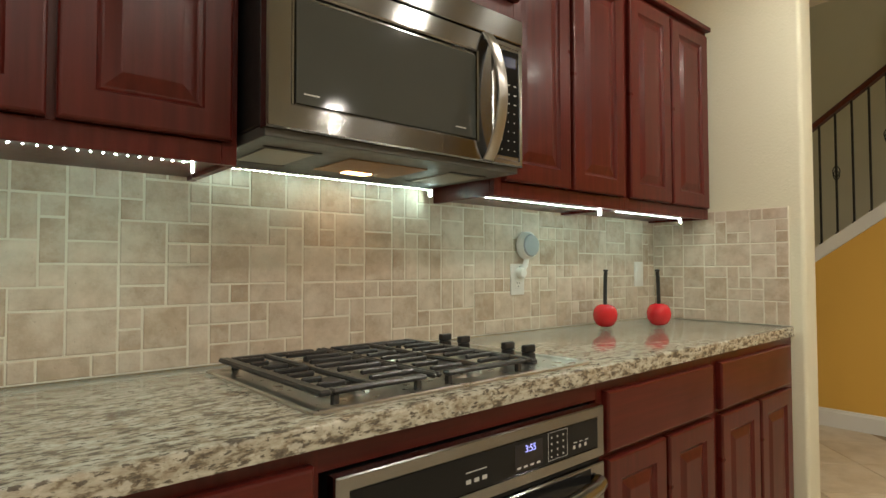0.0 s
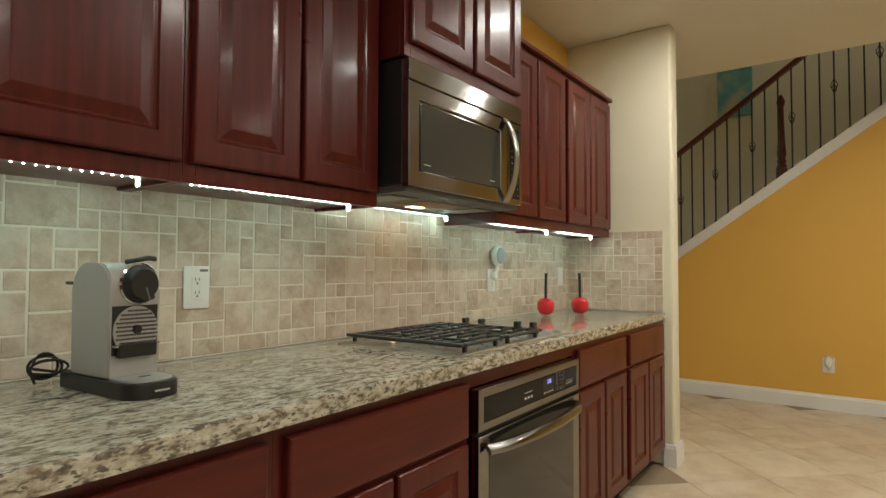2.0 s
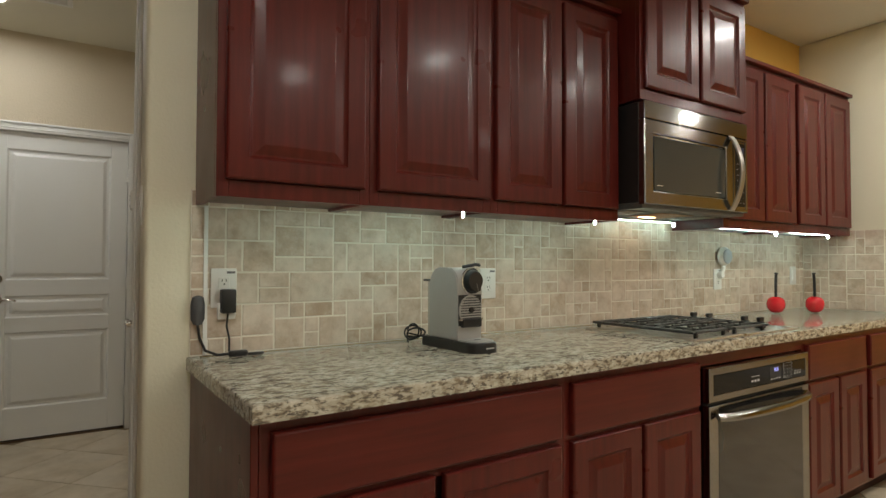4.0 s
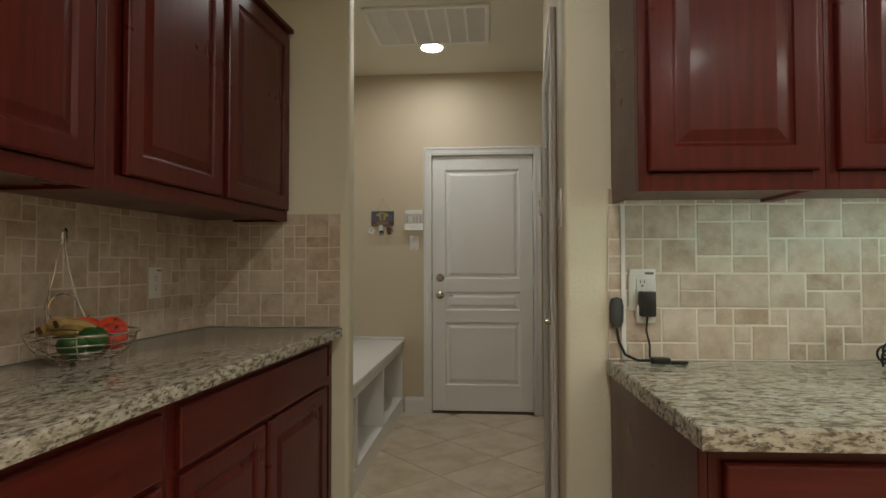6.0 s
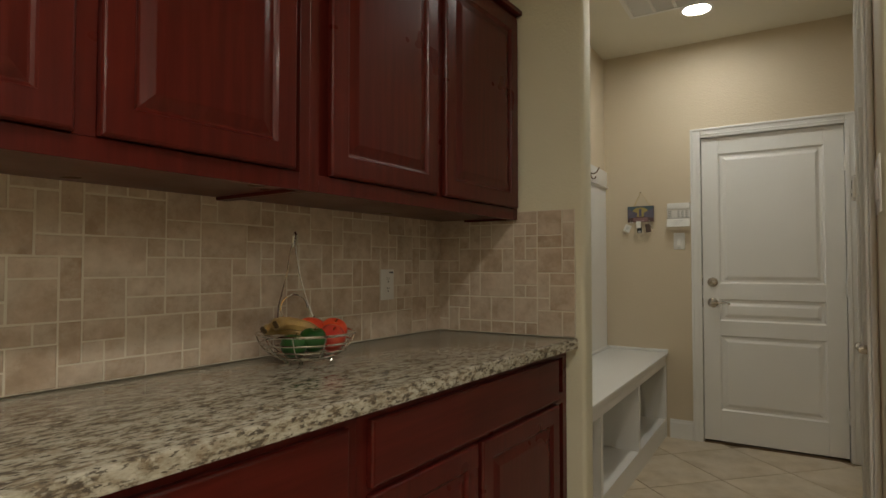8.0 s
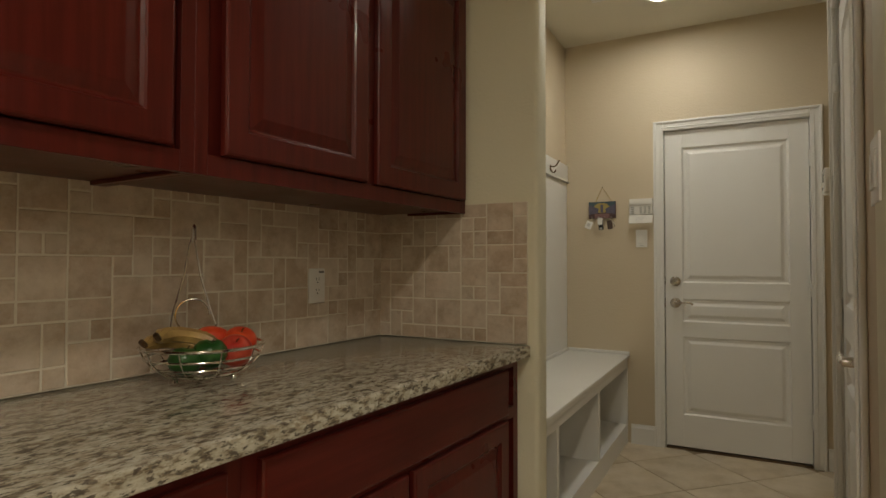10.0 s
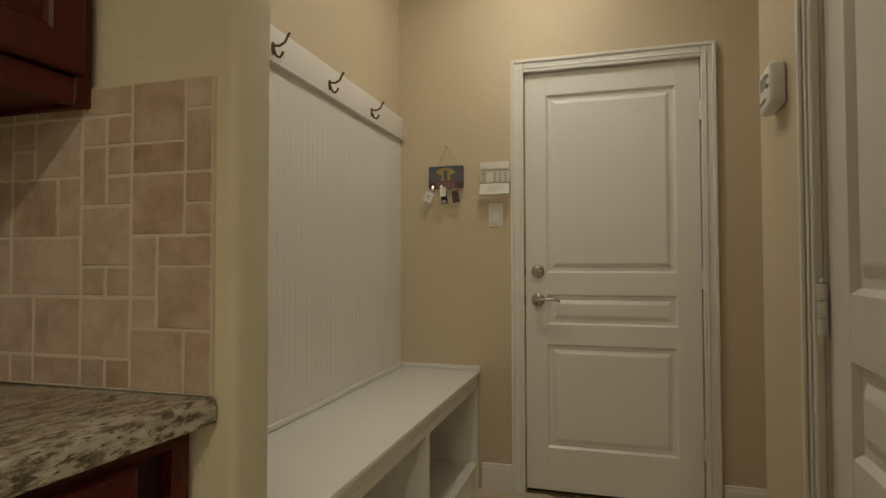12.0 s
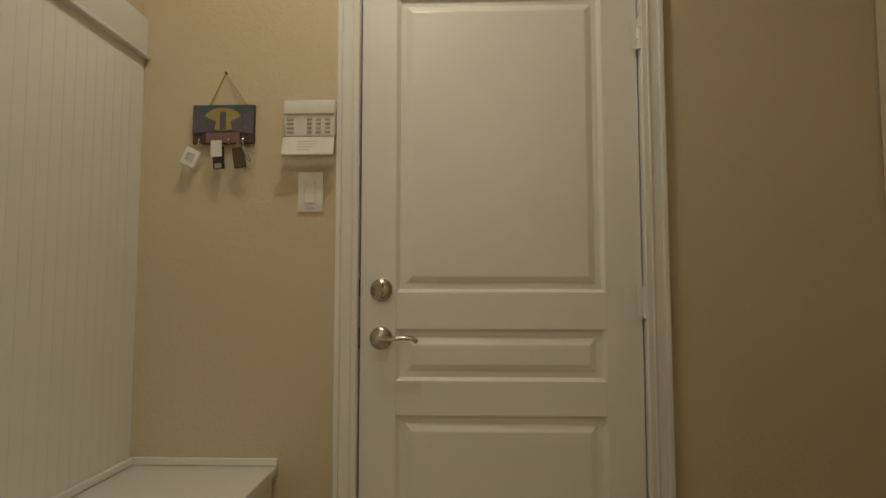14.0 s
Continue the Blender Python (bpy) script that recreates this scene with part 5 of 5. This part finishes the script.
bm = bmesh.new()
prof = [(-0.030, -0.055), (-0.034, -0.03), (-0.026, -0.012), (-0.012, 0.0), (0.012, 0.0), (0.026, -0.012), (0.034, -0.03), (0.030, -0.055)]
a = [bm.verts.new((x, 2.38, rail_z(2.38) + z + 0.06)) for x, z in prof]
b = [bm.verts.new((x, -3.58, rail_z(-3.58) + z + 0.06)) for x, z in prof]
bm.faces.new(a), bm.faces.new(b[::-1])
for k in range(len(prof)):
    n = (k + 1) % len(prof)
    bm.faces.new((a[k], a[n], b[n], b[k]))
part("handrail", bm, RAIL_WOOD, stairs, "red-brown wooden handrail", True)
for k in range(24):
    y = 2.155 - 0.1045 * k
    z0, z1 = cap_z(y), rail_z(y) + 0.004
    bal = part("baluster", boxed(-0.0065, 0.0065, y - 0.0065, y + 0.0065, z0 - 0.004, z1), IRON, stairs, "black iron baluster")
    part("shoe", boxed(-0.013, 0.013, y - 0.013, y + 0.013, z0 - 0.010, z0 + 0.022, 0.004), IRON, bal)
    if k % 3 == 2:
        zc = (z0 + z1) / 2 + 0.01
        for q in range(4):
            ang = q * math.pi / 2
            pts = [(0.026 * math.sin(math.pi * u) * math.cos(ang + 2.4 * u), y + 0.026 * math.sin(math.pi * u) * math.sin(ang + 2.4 * u), zc - 0.06 + 0.12 * u) for u in [p / 8 for p in range(9)]]
            part("basket_wire", rod(bmesh.new(), pts, 0.0034, 5), IRON, bal)
newel = thing("newel_post", Matrix.Translation((5.02, 0.478, cap_z(0.478) - 0.12)), "turned red-brown wooden newel post behind the balusters", "newel post")
part("square_base", boxed(-0.042, 0.042, -0.042, 0.042, -0.3, 0.24, 0.004), RAIL_WOOD, newel)
part("turned_shaft", lathe(bmesh.new(), [(0, 0.24), (0.036, 0.24), (0.042, 0.255), (0.030, 0.275), (0.040, 0.295), (0.030, 0.32), (0.038, 0.36), (0.030, 0.48), (0.024, 0.68), (0.022, 0.80), (0.034, 0.83), (0.036, 0.85), (0.026, 0.87), (0.010, 0.91), (0, 0.915)], None, 20), RAIL_WOOD, newel, smooth=True)
art = thing("canvas_painting", Matrix.Translation((5.898, 1.0, 3.11)), "small blue-green abstract canvas on the stairwell wall", "painting")
m_art, t_art, b_art = material("blue_green_canvas", 0.7)
t_art.links.new(ramp(t_art, noise_fac(t_art, coords(t_art), 5, 4), [(0.3, (0.10, 0.30, 0.34)), (0.5, (0.20, 0.42, 0.42)), (0.65, (0.50, 0.48, 0.34))]), b_art.inputs["Base Color"])
part("canvas", boxed(-0.035, 0, -0.17, 0.17, -0.26, 0.26, 0.004), m_art, art)


# ---- pieces of walls and floors ----
CELL = 0.0515
TILE_MESHES = {}


def backsplash(name, M, x0, x1, z0, z1, label, seed):
    """Tumbled stone tiles of mixed sizes on a 5 cm grid, proud of pale grout."""
    rng = random.Random(seed)
    field = structure(name, boxed(x0, x1, -0.0090, -0.0005, z0, z1), GROUT, label, M)
    cols, rows = int(round((x1 - x0) / CELL)), int(round((z1 - z0) / CELL))
    dx, dz = (x1 - x0) / cols, (z1 - z0) / rows
    used, placed = set(), []
    spots = [(i, j) for j in range(rows) for i in range(cols)]
    for sizes, share in (([(2, 2), (2, 2), (2, 2), (2, 2), (3, 2)], 0.50), ([(2, 1), (1, 2)], 0.82), ([(1, 1)], 1.0)):
        rng.shuffle(spots)
        for i, j in spots:
            if (i, j) in used or (len(used) >= share * len(spots) and share < 1):
                continue
            a, b = rng.choice(sizes)
            cells = [(i + p, j + q) for p in range(a) for q in range(b)]
            if i + a > cols or j + b > rows or any(c in used for c in cells):
                continue
            used.update(cells)
            placed.append((i, j, a, b))
    for i, j, a, b in sorted(placed):
        key = (a, b, round(dx, 4), round(dz, 4))
        if key not in TILE_MESHES:
            TILE_MESHES[key] = tile_mesh("tile", a * dx - 0.0031, b * dz - 0.0031, 0.006, 0.0020, TRAVERTINE)
        ob = new("tile", TILE_MESHES[key])
        ob.parent = field
        turn = Euler((radians(rng.uniform(-0.25, 0.25)), 0, radians(rng.uniform(-0.25, 0.25))))
        ob.matrix_basis = Matrix.LocRotScale((x0 + i * dx + 0.00175, -0.0038 - rng.uniform(0, 0.0010), z0 + j * dz + 0.00175), turn, None)
    return field


backsplash("wall_tiles_1", KW, -1.225, 2.574, 0.916, 1.425, "mixed-size beige travertine backsplash behind the cooktop", 3)
backsplash("wall_tiles_2", Matrix.Translation((2.579, 0, 0)) @ Matrix.Rotation(radians(-90), 4, "Z"), -1.465, -0.855, 0.916, 1.414, "travertine backsplash on the cream wall end", 5)
backsplash("wall_tiles_3", FW, -0.95, 2.235, 0.916, 1.430, "travertine backsplash behind the fruit bowl", 8)
backsplash("wall_tiles_4", Matrix.Translation((0, 2.2445, 0)), -2.882, -2.247, 0.916, 1.430, "travertine backsplash beside the hall opening", 11)

# diagonal floor tiles
SIDE = 0.4605
floor_mesh = tile_mesh("floor_tile", SIDE - 0.005, SIDE - 0.005, 0.006, 0.0015, FLOOR_TILE)
paving = thing("floor_tiling", Matrix.Identity(4), "large beige stone floor tiles laid diagonally", "floor", kind="structure")
for i in range(-24, 24):
    for j in range(-24, 24):
        u, v = (i + 0.5) * SIDE, (j + 0.5) * SIDE
        cx, cy = 2.70 + (u - v) / math.sqrt(2), 0.35 + (u + v) / math.sqrt(2)
        inside = (-3.35 < cx < 4.75 and -3.55 < cy < 1.0) or (2.75 < cx < 4.75 and 0.9 < cy < 2.3) or (-2.55 < cx < -0.6 and 0.9 < cy < 4.5)
        if not inside:
            continue
        ob = new("floor_tile", floor_mesh)
        ob.parent = paving
        ob.matrix_basis = Matrix.Translation((2.70 + (i - j) * SIDE / math.sqrt(2), 0.35 + (i + j) * SIDE / math.sqrt(2), -0.006)) @ Matrix.Rotation(radians(45), 4, "Z") @ Matrix.Rotation(radians(-90), 4, "X")
